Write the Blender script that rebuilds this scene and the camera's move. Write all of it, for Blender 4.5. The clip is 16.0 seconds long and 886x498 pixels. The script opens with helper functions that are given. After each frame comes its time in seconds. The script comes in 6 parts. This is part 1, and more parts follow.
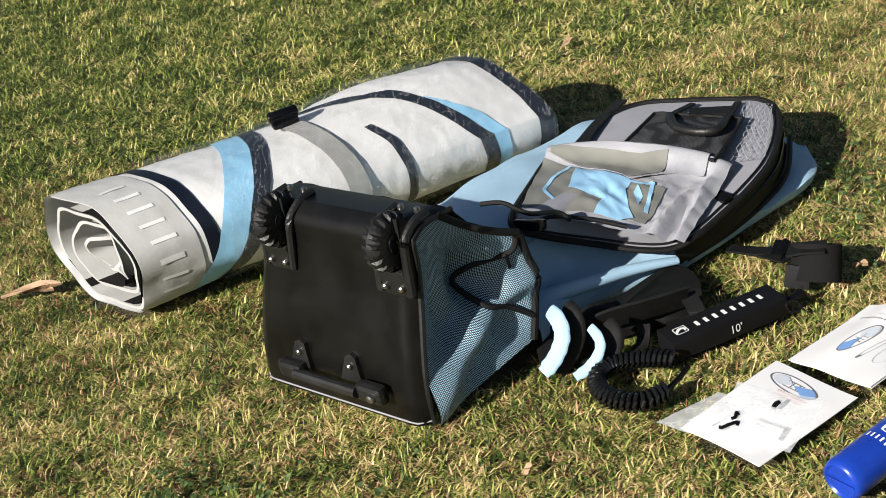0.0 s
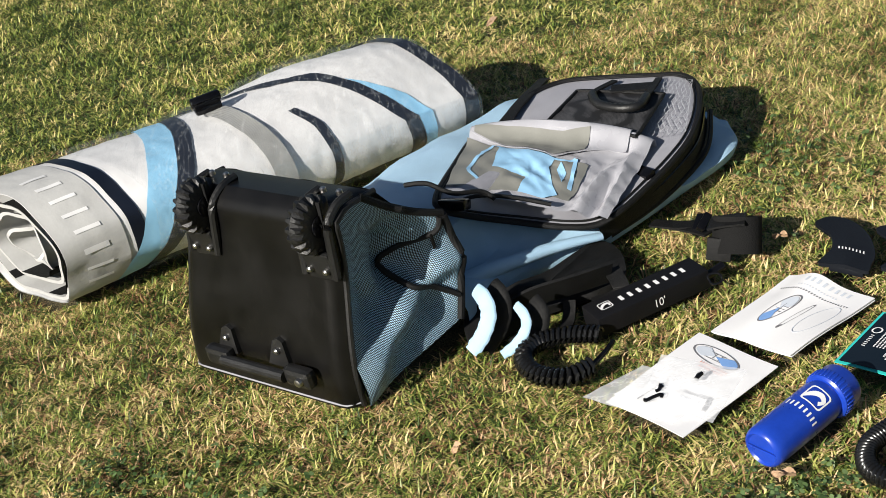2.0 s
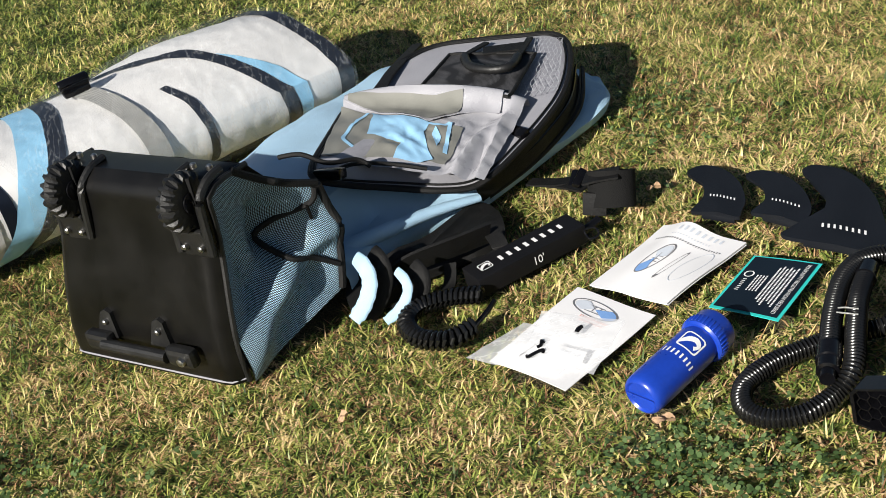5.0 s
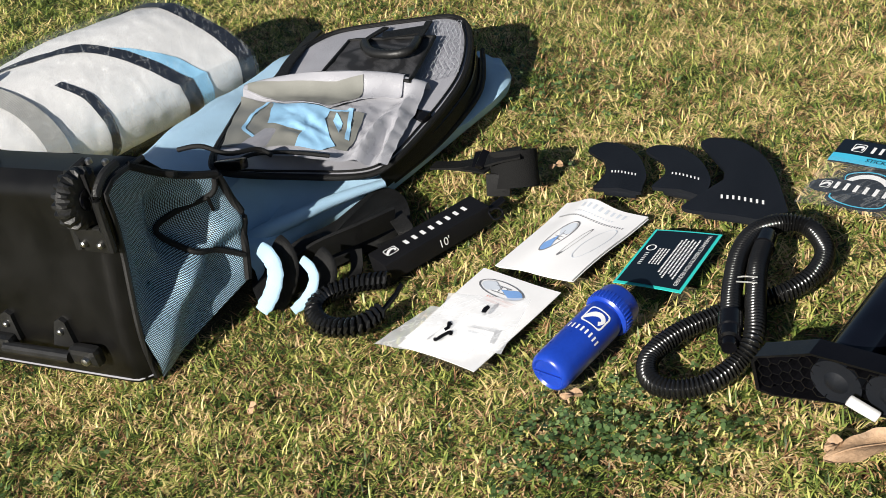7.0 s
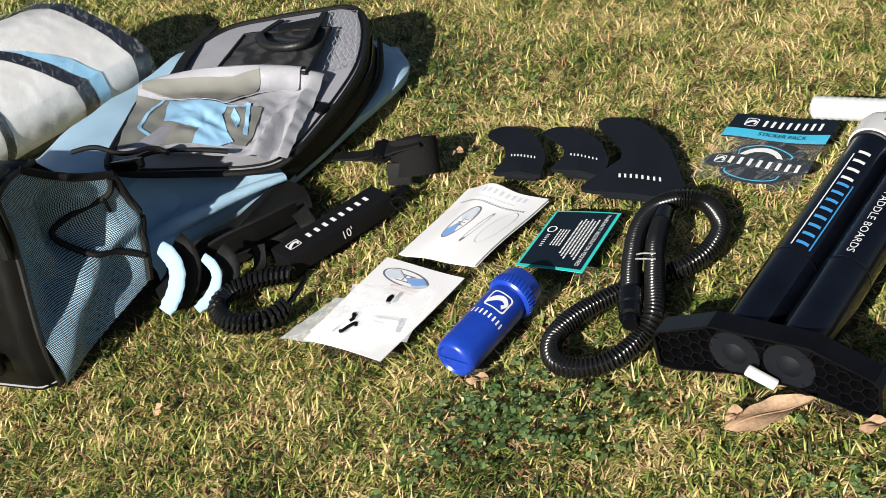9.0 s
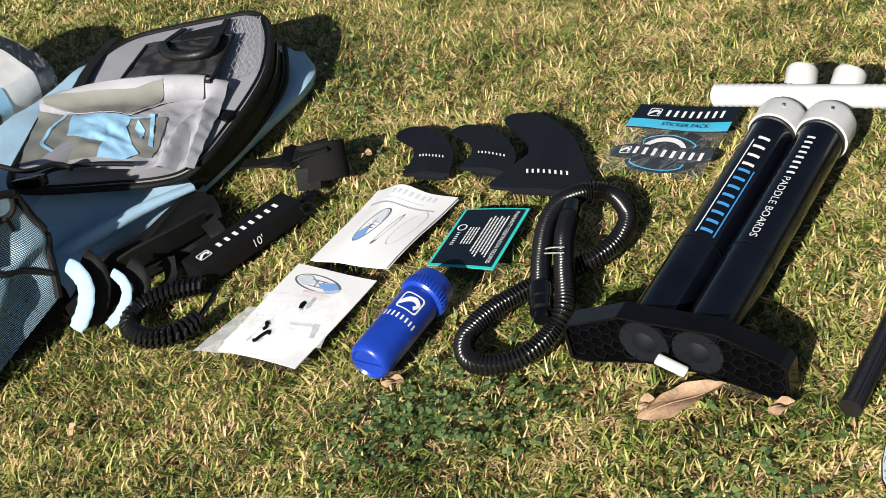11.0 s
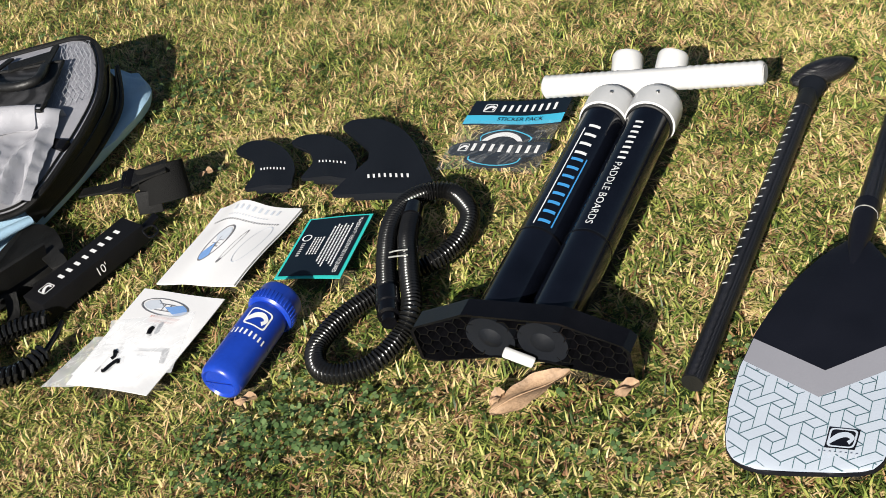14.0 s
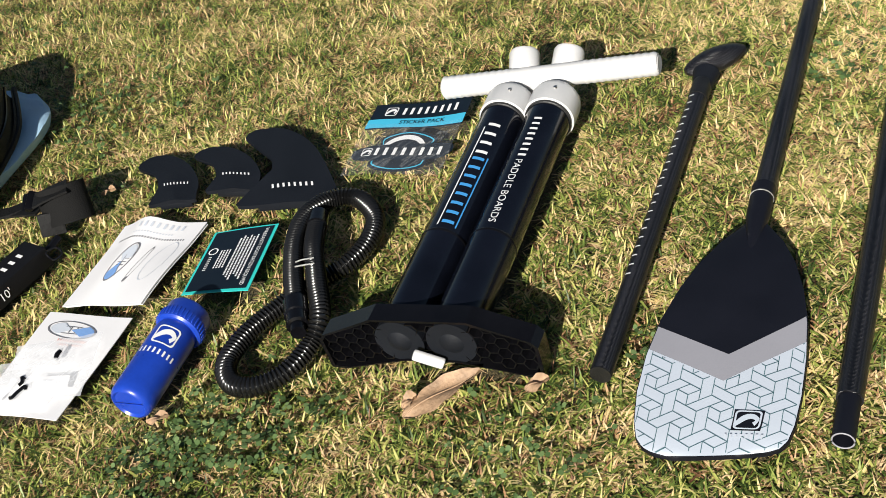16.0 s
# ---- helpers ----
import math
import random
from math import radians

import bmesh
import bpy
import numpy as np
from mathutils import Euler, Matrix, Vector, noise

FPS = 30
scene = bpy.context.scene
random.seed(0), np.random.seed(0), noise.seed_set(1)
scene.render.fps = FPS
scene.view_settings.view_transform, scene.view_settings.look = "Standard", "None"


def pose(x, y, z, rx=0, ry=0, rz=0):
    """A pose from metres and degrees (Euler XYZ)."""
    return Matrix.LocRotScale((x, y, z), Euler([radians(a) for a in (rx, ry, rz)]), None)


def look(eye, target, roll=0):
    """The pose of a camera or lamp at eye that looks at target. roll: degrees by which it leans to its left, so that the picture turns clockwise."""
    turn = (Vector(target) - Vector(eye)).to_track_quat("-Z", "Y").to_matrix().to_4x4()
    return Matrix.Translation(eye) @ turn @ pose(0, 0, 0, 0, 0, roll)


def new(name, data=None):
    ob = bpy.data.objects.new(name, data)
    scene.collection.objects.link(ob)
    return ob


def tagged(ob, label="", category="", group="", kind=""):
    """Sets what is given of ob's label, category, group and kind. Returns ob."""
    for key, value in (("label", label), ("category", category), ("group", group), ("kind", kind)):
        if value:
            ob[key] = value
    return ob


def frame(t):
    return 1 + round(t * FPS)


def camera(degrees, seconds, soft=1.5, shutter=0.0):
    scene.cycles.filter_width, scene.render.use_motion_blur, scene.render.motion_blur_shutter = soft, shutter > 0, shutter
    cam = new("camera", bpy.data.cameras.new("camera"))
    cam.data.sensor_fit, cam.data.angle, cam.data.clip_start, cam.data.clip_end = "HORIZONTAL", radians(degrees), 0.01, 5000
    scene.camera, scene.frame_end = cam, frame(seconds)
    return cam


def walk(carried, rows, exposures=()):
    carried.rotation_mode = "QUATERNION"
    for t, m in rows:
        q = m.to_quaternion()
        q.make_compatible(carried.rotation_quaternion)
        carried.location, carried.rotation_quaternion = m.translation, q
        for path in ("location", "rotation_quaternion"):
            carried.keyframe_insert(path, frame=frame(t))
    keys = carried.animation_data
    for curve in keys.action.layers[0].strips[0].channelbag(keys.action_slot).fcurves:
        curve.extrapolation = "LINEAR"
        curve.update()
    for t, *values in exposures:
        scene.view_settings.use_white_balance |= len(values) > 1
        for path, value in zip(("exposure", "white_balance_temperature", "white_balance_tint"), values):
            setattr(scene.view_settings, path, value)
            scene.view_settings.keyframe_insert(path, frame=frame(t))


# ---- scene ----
cam = camera(37.29, 16.0, 0.62)
ROWS = [
    (0.0, 0.0000, 0.0000, 1.2600, -0.00, -27.84, 13.23),
    (0.5, 0.0054, -0.0002, 1.2553, -0.81, -28.27, 13.22),
    (1.0, 0.0137, -0.0000, 1.2565, -1.69, -28.71, 13.23),
    (1.5, 0.0184, -0.0041, 1.2565, -2.45, -29.06, 13.22),
    (2.0, 0.0221, -0.0051, 1.2548, -3.16, -29.34, 13.24),
    (2.5, 0.0276, -0.0058, 1.2495, -3.95, -29.74, 13.26),
    (3.0, 0.0330, -0.0052, 1.2451, -4.79, -30.02, 13.39),
    (3.5, 0.0380, -0.0052, 1.2428, -5.64, -30.41, 13.58),
    (4.0, 0.0451, -0.0073, 1.2391, -6.65, -30.91, 13.71),
    (6.5, 0.0771, -0.0136, 1.2254, -11.85, -33.00, 14.11),
    (7.0, 0.0828, -0.0148, 1.2204, -12.99, -33.38, 14.09),
    (7.5, 0.0893, -0.0171, 1.2181, -14.08, -33.71, 14.22),
    (8.0, 0.0966, -0.0181, 1.2148, -15.27, -34.09, 14.16),
    (8.5, 0.1017, -0.0203, 1.2134, -16.37, -34.42, 14.18),
    (9.0, 0.1102, -0.0219, 1.2090, -17.47, -34.88, 14.36),
    (9.5, 0.1172, -0.0239, 1.2063, -18.55, -35.11, 14.40),
    (10.0, 0.1249, -0.0248, 1.2059, -19.57, -35.40, 14.45),
    (12.5, 0.1603, -0.0357, 1.1995, -25.15, -36.82, 15.30),
    (13.0, 0.1678, -0.0396, 1.1978, -26.37, -37.08, 15.28),
    (13.5, 0.1746, -0.0439, 1.1937, -27.78, -37.43, 15.35),
    (14.0, 0.1833, -0.0475, 1.1926, -29.17, -37.76, 15.51),
    (14.5, 0.1910, -0.0508, 1.1906, -30.33, -38.08, 15.61),
    (15.0, 0.1967, -0.0533, 1.1872, -31.39, -38.35, 15.84),
    (15.5, 0.2042, -0.0579, 1.1858, -32.55, -38.62, 15.93),
    (16.0, 0.2093, -0.0619, 1.1856, -33.82, -38.92, 16.03),
]
walk(cam, [(t, pose(x, y, z, 90 + pitch, roll, yaw)) for t, x, y, z, yaw, pitch, roll in ROWS])
scene.view_settings.exposure = 0.66

# ---- light ----
SUN_FROM = Vector((-0.72, -0.71, 0.61)).normalized()
world = bpy.data.worlds.new("sky")
scene.world = world
world.use_nodes = True
wn = world.node_tree.nodes
sky = wn.new("ShaderNodeTexSky")
sky.sky_type = "NISHITA"
sky.sun_disc = False
sky.sun_elevation = math.asin(SUN_FROM.z)
sky.sun_rotation = math.atan2(SUN_FROM.x, SUN_FROM.y)
wn["Background"].inputs[1].default_value = 0.036
world.node_tree.links.new(sky.outputs[0], wn["Background"].inputs[0])
sun = new("sun", bpy.data.lights.new("sun", "SUN"))
sun.data.energy = 5.0
sun.data.angle = radians(0.55)
sun.data.color = (1.0, 0.95, 0.87)
sun.matrix_world = look(SUN_FROM * 10, (0, 0, 0))


# ---- materials ----
def shade(name, color, rough=0.5, metal=0.0, var=0.12, scale=12.0, bump=0.1, grain=300.0, coat=0.0, spec=0.5, dirt=0.0):
    """A worn painted, moulded or woven surface: colour varied at two scales, fine relief."""
    m = bpy.data.materials.new(name)
    m.use_nodes = True
    nt = m.node_tree
    b = nt.nodes["Principled BSDF"]
    tc = nt.nodes.new("ShaderNodeTexCoord")
    n1 = nt.nodes.new("ShaderNodeTexNoise")
    n1.inputs["Scale"].default_value = scale
    n1.inputs["Detail"].default_value = 6
    n2 = nt.nodes.new("ShaderNodeTexNoise")
    n2.inputs["Scale"].default_value = grain
    n2.inputs["Detail"].default_value = 3
    for n in (n1, n2):
        nt.links.new(tc.outputs["Object"], n.inputs["Vector"])
    add = nt.nodes.new("ShaderNodeMath")
    add.operation = "MULTIPLY_ADD"
    add.inputs[1].default_value = 0.4
    nt.links.new(n2.outputs["Fac"], add.inputs[0])
    nt.links.new(n1.outputs["Fac"], add.inputs[2])
    ramp = nt.nodes.new("ShaderNodeValToRGB")
    ramp.color_ramp.elements[0].position = 0.5
    ramp.color_ramp.elements[1].position = 0.95
    lo = [max(0, c * (1 - var)) for c in color]
    hi = [min(1, c * (1 + var) + dirt) for c in color]
    ramp.color_ramp.elements[0].color = (*lo, 1)
    ramp.color_ramp.elements[1].color = (*hi, 1)
    nt.links.new(add.outputs[0], ramp.inputs[0])
    nt.links.new(ramp.outputs[0], b.inputs["Base Color"])
    rr = nt.nodes.new("ShaderNodeMapRange")
    rr.inputs["To Min"].default_value = max(0.02, rough - 0.08)
    rr.inputs["To Max"].default_value = min(1, rough + 0.1)
    nt.links.new(n1.outputs["Fac"], rr.inputs["Value"])
    nt.links.new(rr.outputs[0], b.inputs["Roughness"])
    b.inputs["Metallic"].default_value = metal
    b.inputs["Coat Weight"].default_value = coat
    b.inputs["Coat Roughness"].default_value = 0.08
    b.inputs["Specular IOR Level"].default_value = spec
    if bump:
        bp = nt.nodes.new("ShaderNodeBump")
        bp.inputs["Strength"].default_value = bump
        bp.inputs["Distance"].default_value = 0.002
        nt.links.new(n2.outputs["Fac"], bp.inputs["Height"])
        nt.links.new(bp.outputs[0], b.inputs["Normal"])
    return m


def weave(name, color, thread, pitch, rough=0.5, fill=0.45, sheen=0.0):
    """Two crossing sets of threads over a ground colour: mesh and coarse cloth."""
    m = shade(name, color, rough, var=0.2, scale=9, bump=0.0)
    nt = m.node_tree
    b = nt.nodes["Principled BSDF"]
    tc = nt.nodes["Texture Coordinate"]
    ramp_out = b.inputs["Base Color"].links[0].from_socket
    facs = []
    for axis in ((1, 1, 1.2), (1, 1, -1.2)):
        dot = nt.nodes.new("ShaderNodeVectorMath")
        dot.operation = "DOT_PRODUCT"
        dot.inputs[1].default_value = axis
        nt.links.new(tc.outputs["Object"], dot.inputs[0])
        s = nt.nodes.new("ShaderNodeMath")
        s.operation = "MULTIPLY"
        s.inputs[1].default_value = 2 * math.pi / pitch
        nt.links.new(dot.outputs["Value"], s.inputs[0])
        w = nt.nodes.new("ShaderNodeMath")
        w.operation = "SINE"
        nt.links.new(s.outputs[0], w.inputs[0])
        facs.append(w)
    mx = nt.nodes.new("ShaderNodeMath")
    mx.operation = "MULTIPLY"
    nt.links.new(facs[0].outputs[0], mx.inputs[0])
    nt.links.new(facs[1].outputs[0], mx.inputs[1])
    gt = nt.nodes.new("ShaderNodeMapRange")
    gt.inputs["From Min"].default_value = fill - 0.5
    gt.inputs["From Max"].default_value = fill - 0.3
    nt.links.new(mx.outputs[0], gt.inputs["Value"])
    mix = nt.nodes.new("ShaderNodeMix")
    mix.data_type = "RGBA"
    nt.links.new(gt.outputs[0], mix.inputs["Factor"])
    nt.links.new(ramp_out, mix.inputs["B"])
    mix.inputs["A"].default_value = (*thread, 1)
    nt.links.new(mix.outputs["Result"], b.inputs["Base Color"])
    bp = nt.nodes.new("ShaderNodeBump")
    bp.inputs["Strength"].default_value = 0.5
    bp.inputs["Distance"].default_value = 0.001
    nt.links.new(gt.outputs[0], bp.inputs["Height"])
    nt.links.new(bp.outputs[0], b.inputs["Normal"])
    return m


def clear_film(name, haze, tint=(0.9, 0.93, 0.95), wrinkle=0.6, scale=14.0, milky=0.0, creased=0.0, stretch=(1.0, 2.4, 1.6)):
    """Thin clear plastic: mostly see-through, with creases that glint."""
    m = bpy.data.materials.new(name)
    m.use_nodes = True
    nt = m.node_tree
    b = nt.nodes.new("ShaderNodeBsdfGlossy")
    out = nt.nodes["Material Output"]
    b.inputs["Color"].default_value = (*tint, 1)
    b.inputs["Roughness"].default_value = 0.2
    tc = nt.nodes.new("ShaderNodeTexCoord")
    mp = nt.nodes.new("ShaderNodeMapping")
    mp.inputs["Scale"].default_value = stretch
    mp.inputs["Rotation"].default_value = (0.25, 0.15, -0.42)
    nz = nt.nodes.new("ShaderNodeTexNoise")
    nz.inputs["Scale"].default_value = scale
    nz.inputs["Detail"].default_value = 7
    nz.inputs["Distortion"].default_value = 0.35
    bp = nt.nodes.new("ShaderNodeBump")
    bp.inputs["Strength"].default_value = wrinkle
    bp.inputs["Distance"].default_value = 0.004
    nt.links.new(tc.outputs["Object"], mp.inputs[0])
    nt.links.new(mp.outputs[0], nz.inputs["Vector"])
    ab = nt.nodes.new("ShaderNodeMath")
    ab.operation = "SUBTRACT"
    ab.inputs[1].default_value = 0.5
    nt.links.new(nz.outputs["Fac"], ab.inputs[0])
    ridge = nt.nodes.new("ShaderNodeMath")
    ridge.operation = "ABSOLUTE"
    nt.links.new(ab.outputs[0], ridge.inputs[0])
    crease = nt.nodes.new("ShaderNodeMapRange")
    crease.inputs["From Min"].default_value = 0.0
    crease.inputs["From Max"].default_value = 0.022
    crease.inputs["To Min"].default_value = 1.0
    crease.inputs["To Max"].default_value = 0.0
    nt.links.new(ridge.outputs[0], crease.inputs["Value"])
    nt.links.new(crease.outputs[0], bp.inputs["Height"])
    nt.links.new(bp.outputs[0], b.inputs["Normal"])
    tr = nt.nodes.new("ShaderNodeBsdfTransparent")
    mix = nt.nodes.new("ShaderNodeMixShader")
    mix.inputs[0].default_value = haze
    nt.links.new(tr.outputs[0], mix.inputs[1])
    nt.links.new(b.outputs[0], mix.inputs[2])
    df = nt.nodes.new("ShaderNodeBsdfDiffuse")
    df.inputs["Color"].default_value = (*tint, 1)
    mix2 = nt.nodes.new("ShaderNodeMixShader")
    cloud = nt.nodes.new("ShaderNodeMath")
    cloud.operation = "MULTIPLY_ADD"
    cloud.inputs[1].default_value = creased
    cloud.inputs[2].default_value = milky
    nt.links.new(crease.outputs[0], cloud.inputs[0])
    nt.links.new(cloud.outputs[0], mix2.inputs[0])
    nt.links.new(mix.outputs[0], mix2.inputs[1])
    nt.links.new(df.outputs[0], mix2.inputs[2])
    nt.links.new(mix2.outputs[0], out.inputs["Surface"])
    return m


WHITE_PVC = shade("white_pvc", (0.64, 0.64, 0.64), 0.42, var=0.06, scale=5, bump=0.5, grain=22)
def creases(m, scale, stretch, strength):
    """Adds long fine creases to the relief of a material."""
    nt = m.node_tree
    b = nt.nodes["Principled BSDF"]
    old = b.inputs["Normal"].links[0].from_socket
    mp = nt.nodes.new("ShaderNodeMapping")
    mp.inputs["Scale"].default_value = stretch
    mp.inputs["Rotation"].default_value = (0.3, 0.2, -0.42)
    nt.links.new(nt.nodes["Texture Coordinate"].outputs["Object"], mp.inputs[0])
    nz = nt.nodes.new("ShaderNodeTexNoise")
    nz.noise_type = "RIDGED_MULTIFRACTAL"
    nz.inputs["Scale"].default_value = scale
    nz.inputs["Detail"].default_value = 5
    nz.inputs["Distortion"].default_value = 0.5
    nt.links.new(mp.outputs[0], nz.inputs["Vector"])
    bp = nt.nodes.new("ShaderNodeBump")
    bp.inputs["Strength"].default_value = strength
    bp.inputs["Distance"].default_value = 0.004
    nt.links.new(nz.outputs["Fac"], bp.inputs["Height"])
    nt.links.new(old, bp.inputs["Normal"])
    nt.links.new(bp.outputs[0], b.inputs["Normal"])


creases(WHITE_PVC, 7.0, (3.0, 1.2, 1.5), 0.55)
GREY_PVC = shade("grey_pvc", (0.42, 0.42, 0.41), 0.5, var=0.06, scale=6, bump=0.2, grain=120)
NAVY = shade("navy_vinyl", (0.005, 0.008, 0.016), 0.4, var=0.2, bump=0.1, spec=0.3)
SKY_VINYL = shade("sky_vinyl", (0.25, 0.50, 0.70), 0.38, var=0.1, scale=8, bump=0.2, grain=60)
BLACK_RUBBER = shade("black_rubber", (0.008, 0.008, 0.008), 0.45, var=0.4, scale=30, bump=0.3)
BLACK_BASE = shade("black_base_cloth", (0.0036, 0.0034, 0.0032), 0.34, var=0.6, scale=14, bump=0.12, grain=700, spec=0.34)
BLACK_CLOTH = shade("black_webbing", (0.0045, 0.0045, 0.0045), 0.6, spec=0.3, var=0.4, scale=40, bump=0.6, grain=900)
BLACK_FOAM = shade("black_neoprene", (0.006, 0.006, 0.006), 0.85, spec=0.2, var=0.3, bump=0.6, grain=500)
BLACK_GLOSS = shade("black_gloss_plastic", (0.004, 0.004, 0.005), 0.17, var=0.3, bump=0.03, grain=80, spec=0.28)
BLACK_TUBE = shade("black_pump_tube", (0.004, 0.005, 0.009), 0.12, var=0.3, bump=0.0, spec=0.4)
BLACK_FIN = shade("black_fin_plastic", (0.005, 0.0065, 0.010), 0.6, spec=0.25, var=0.2, bump=0.3, grain=800)
BLACK_CARD = shade("black_card", (0.007, 0.007, 0.008), 0.5, spec=0.15, var=0.2, bump=0.1)
BLACK_HOSE = shade("black_hose_plastic", (0.007, 0.007, 0.007), 0.18, var=0.3, bump=0.05)
CARBON = weave("carbon_weave", (0.016, 0.016, 0.020), (0.003, 0.003, 0.004), 0.006, 0.35)
SKY_CLOTH = shade("sky_blue_cloth", (0.35, 0.53, 0.68), 0.62, var=0.08, scale=10, bump=0.5, grain=900)
BLUE_MESH = weave("mesh_over_blue", (0.38, 0.60, 0.76), (0.008, 0.010, 0.014), 0.0072, 0.5, 0.56)
BLACK_MESH = weave("black_mesh", (0.06, 0.06, 0.065), (0.006, 0.006, 0.007), 0.0092, 0.7, fill=0.72)
GREY_CLOTH = shade("grey_satin_cloth", (0.36, 0.36, 0.39), 0.25, var=0.08, scale=14, bump=0.35, grain=900)
GREY_PANEL = shade("grey_panel_cloth", (0.30, 0.30, 0.33), 0.5, var=0.08, scale=14, bump=0.4, grain=900)
TAUPE = shade("taupe_print", (0.20, 0.20, 0.18), 0.4, var=0.06, bump=0.1)
PRINT_BLUE = shade("blue_print", (0.30, 0.54, 0.76), 0.4, var=0.06, bump=0.1)
PRINT_LINE = shade("pale_line_print", (0.44, 0.45, 0.48), 0.5, var=0.05, bump=0.0)
GREY_STRAP = weave("grey_strap", (0.40, 0.40, 0.38), (0.24, 0.24, 0.23), 0.004, 0.6)
STEEL = shade("steel_rivet", (0.45, 0.44, 0.42), 0.3, metal=1.0, bump=0.05)
PAPER = shade("white_paper", (0.68, 0.68, 0.69), 0.7, var=0.02, bump=0.05)
INK = shade("grey_ink", (0.14, 0.14, 0.15), 0.7, var=0.05, bump=0.0)
INK_BLUE = shade("blue_ink", (0.16, 0.30, 0.58), 0.7, var=0.1, bump=0.0)
INK_PALE = shade("pale_grey_ink", (0.50, 0.54, 0.60), 0.7, var=0.05, bump=0.0)
INK_RED = shade("faded_red_ink", (0.70, 0.36, 0.30), 0.7, var=0.05, bump=0.0)
CARD_NAVY = shade("navy_card", (0.004, 0.009, 0.016), 0.5, spec=0.3, var=0.1, bump=0.05)
CARD_TEAL = shade("teal_card_edge", (0.03, 0.50, 0.46), 0.45, var=0.06, bump=0.05)
WHITE_INK = shade("white_ink", (0.72, 0.72, 0.72), 0.5, var=0.02, bump=0.0)
CYAN_INK = shade("cyan_print", (0.05, 0.42, 0.62), 0.45, var=0.05, bump=0.0)
PUMP_BLUE = shade("pump_blue_print", (0.05, 0.28, 0.62), 0.4, var=0.05, bump=0.0)
BOTTLE_BLUE = shade("blue_plastic", (0.010, 0.045, 0.36), 0.28, var=0.15, scale=20, bump=0.06, grain=200)
WHITE_PLASTIC = shade("white_plastic", (0.56, 0.56, 0.555), 0.35, var=0.04, bump=0.08, grain=200)
BLADE_WHITE = shade("pale_blade_print", (0.47, 0.52, 0.59), 0.35, var=0.03, bump=0.05)
BLADE_GREY = shade("grey_blade_print", (0.27, 0.27, 0.30), 0.38, var=0.04, bump=0.05)
BLADE_LINE = shade("teal_line_print", (0.07, 0.14, 0.16), 0.4, var=0.05, bump=0.0)
BLADE_BLACK = shade("black_blade", (0.0045, 0.005, 0.009), 0.5, spec=0.3, var=0.2, bump=0.15, grain=500)
DRY_LEAF = shade("dry_leaf", (0.34, 0.22, 0.13), 0.65, var=0.35, scale=40, bump=0.6, grain=200)
WRAP = clear_film("plastic_wrap", 0.08, wrinkle=0.9, scale=11.0, milky=0.012, creased=0.11, stretch=(6.0, 1.6, 2.0))
ZIP_FILM = clear_film("zip_bag_film", 0.08, (0.72, 0.73, 0.75), 0.4, 18.0, 0.46, 0.20)
SLEEVE = clear_film("sticker_sleeve_film", 0.07, (0.85, 0.86, 0.86), 0.4, 18.0, 0.03, 0.12)


# ---- building helpers ----
def obj(name, bm, material, parent=None, label="", smooth=True):
    me = bpy.data.meshes.new(name)
    bmesh.ops.recalc_face_normals(bm, faces=bm.faces)
    for f in bm.faces:
        f.smooth = smooth
    bm.to_mesh(me)
    bm.free()
    me.materials.append(material)
    if smooth:
        me.set_sharp_from_angle(angle=radians(38))
    ob = new(name, me)
    if parent:
        ob.parent = parent
    if label:
        ob["label"] = label
    return ob


def part(name, bm, material, parent, label="", smooth=True):
    return obj(name, bm, material, parent, label, smooth)


def thing(name, label, category, at=(0, 0, 0), yaw=0.0, group="", tilt=0.0):
    e = new(name)
    e.matrix_basis = pose(at[0], at[1], at[2], tilt, 0, yaw)
    e.empty_display_size = 0.05
    return tagged(e, label, category, group)


def curve(points, n=8, closed=False):
    """A smooth line through the points (Catmull-Rom)."""
    p = [Vector(q) for q in points]
    k = len(p)
    out = []
    for i in range(k if closed else k - 1):
        a, b, c, d = (p[(i + j) % k] if closed else p[min(max(i + j, 0), k - 1)] for j in (-1, 0, 1, 2))
        for s in range(n):
            t = s / n
            out.append(0.5 * (2 * b + (c - a) * t + (2 * a - 5 * b + 4 * c - d) * t * t + (3 * b - a - 3 * c + d) * t ** 3))
    if not closed:
        out.append(p[-1])
    return out


def evenly(path, step, closed=False):
    """The path again, in even steps of about that length."""
    pts = [Vector(p) for p in path] + ([Vector(path[0])] if closed else [])
    run = [0.0]
    for a, b in zip(pts, pts[1:]):
        run.append(run[-1] + (b - a).length)
    n = max(2, round(run[-1] / step))
    out, j = [], 0
    for i in range(n + (0 if closed else 1)):
        s = run[-1] * i / n
        while j < len(run) - 2 and run[j + 1] < s:
            j += 1
        f = (s - run[j]) / max(run[j + 1] - run[j], 1e-9)
        out.append(pts[j].lerp(pts[j + 1], f))
    return out


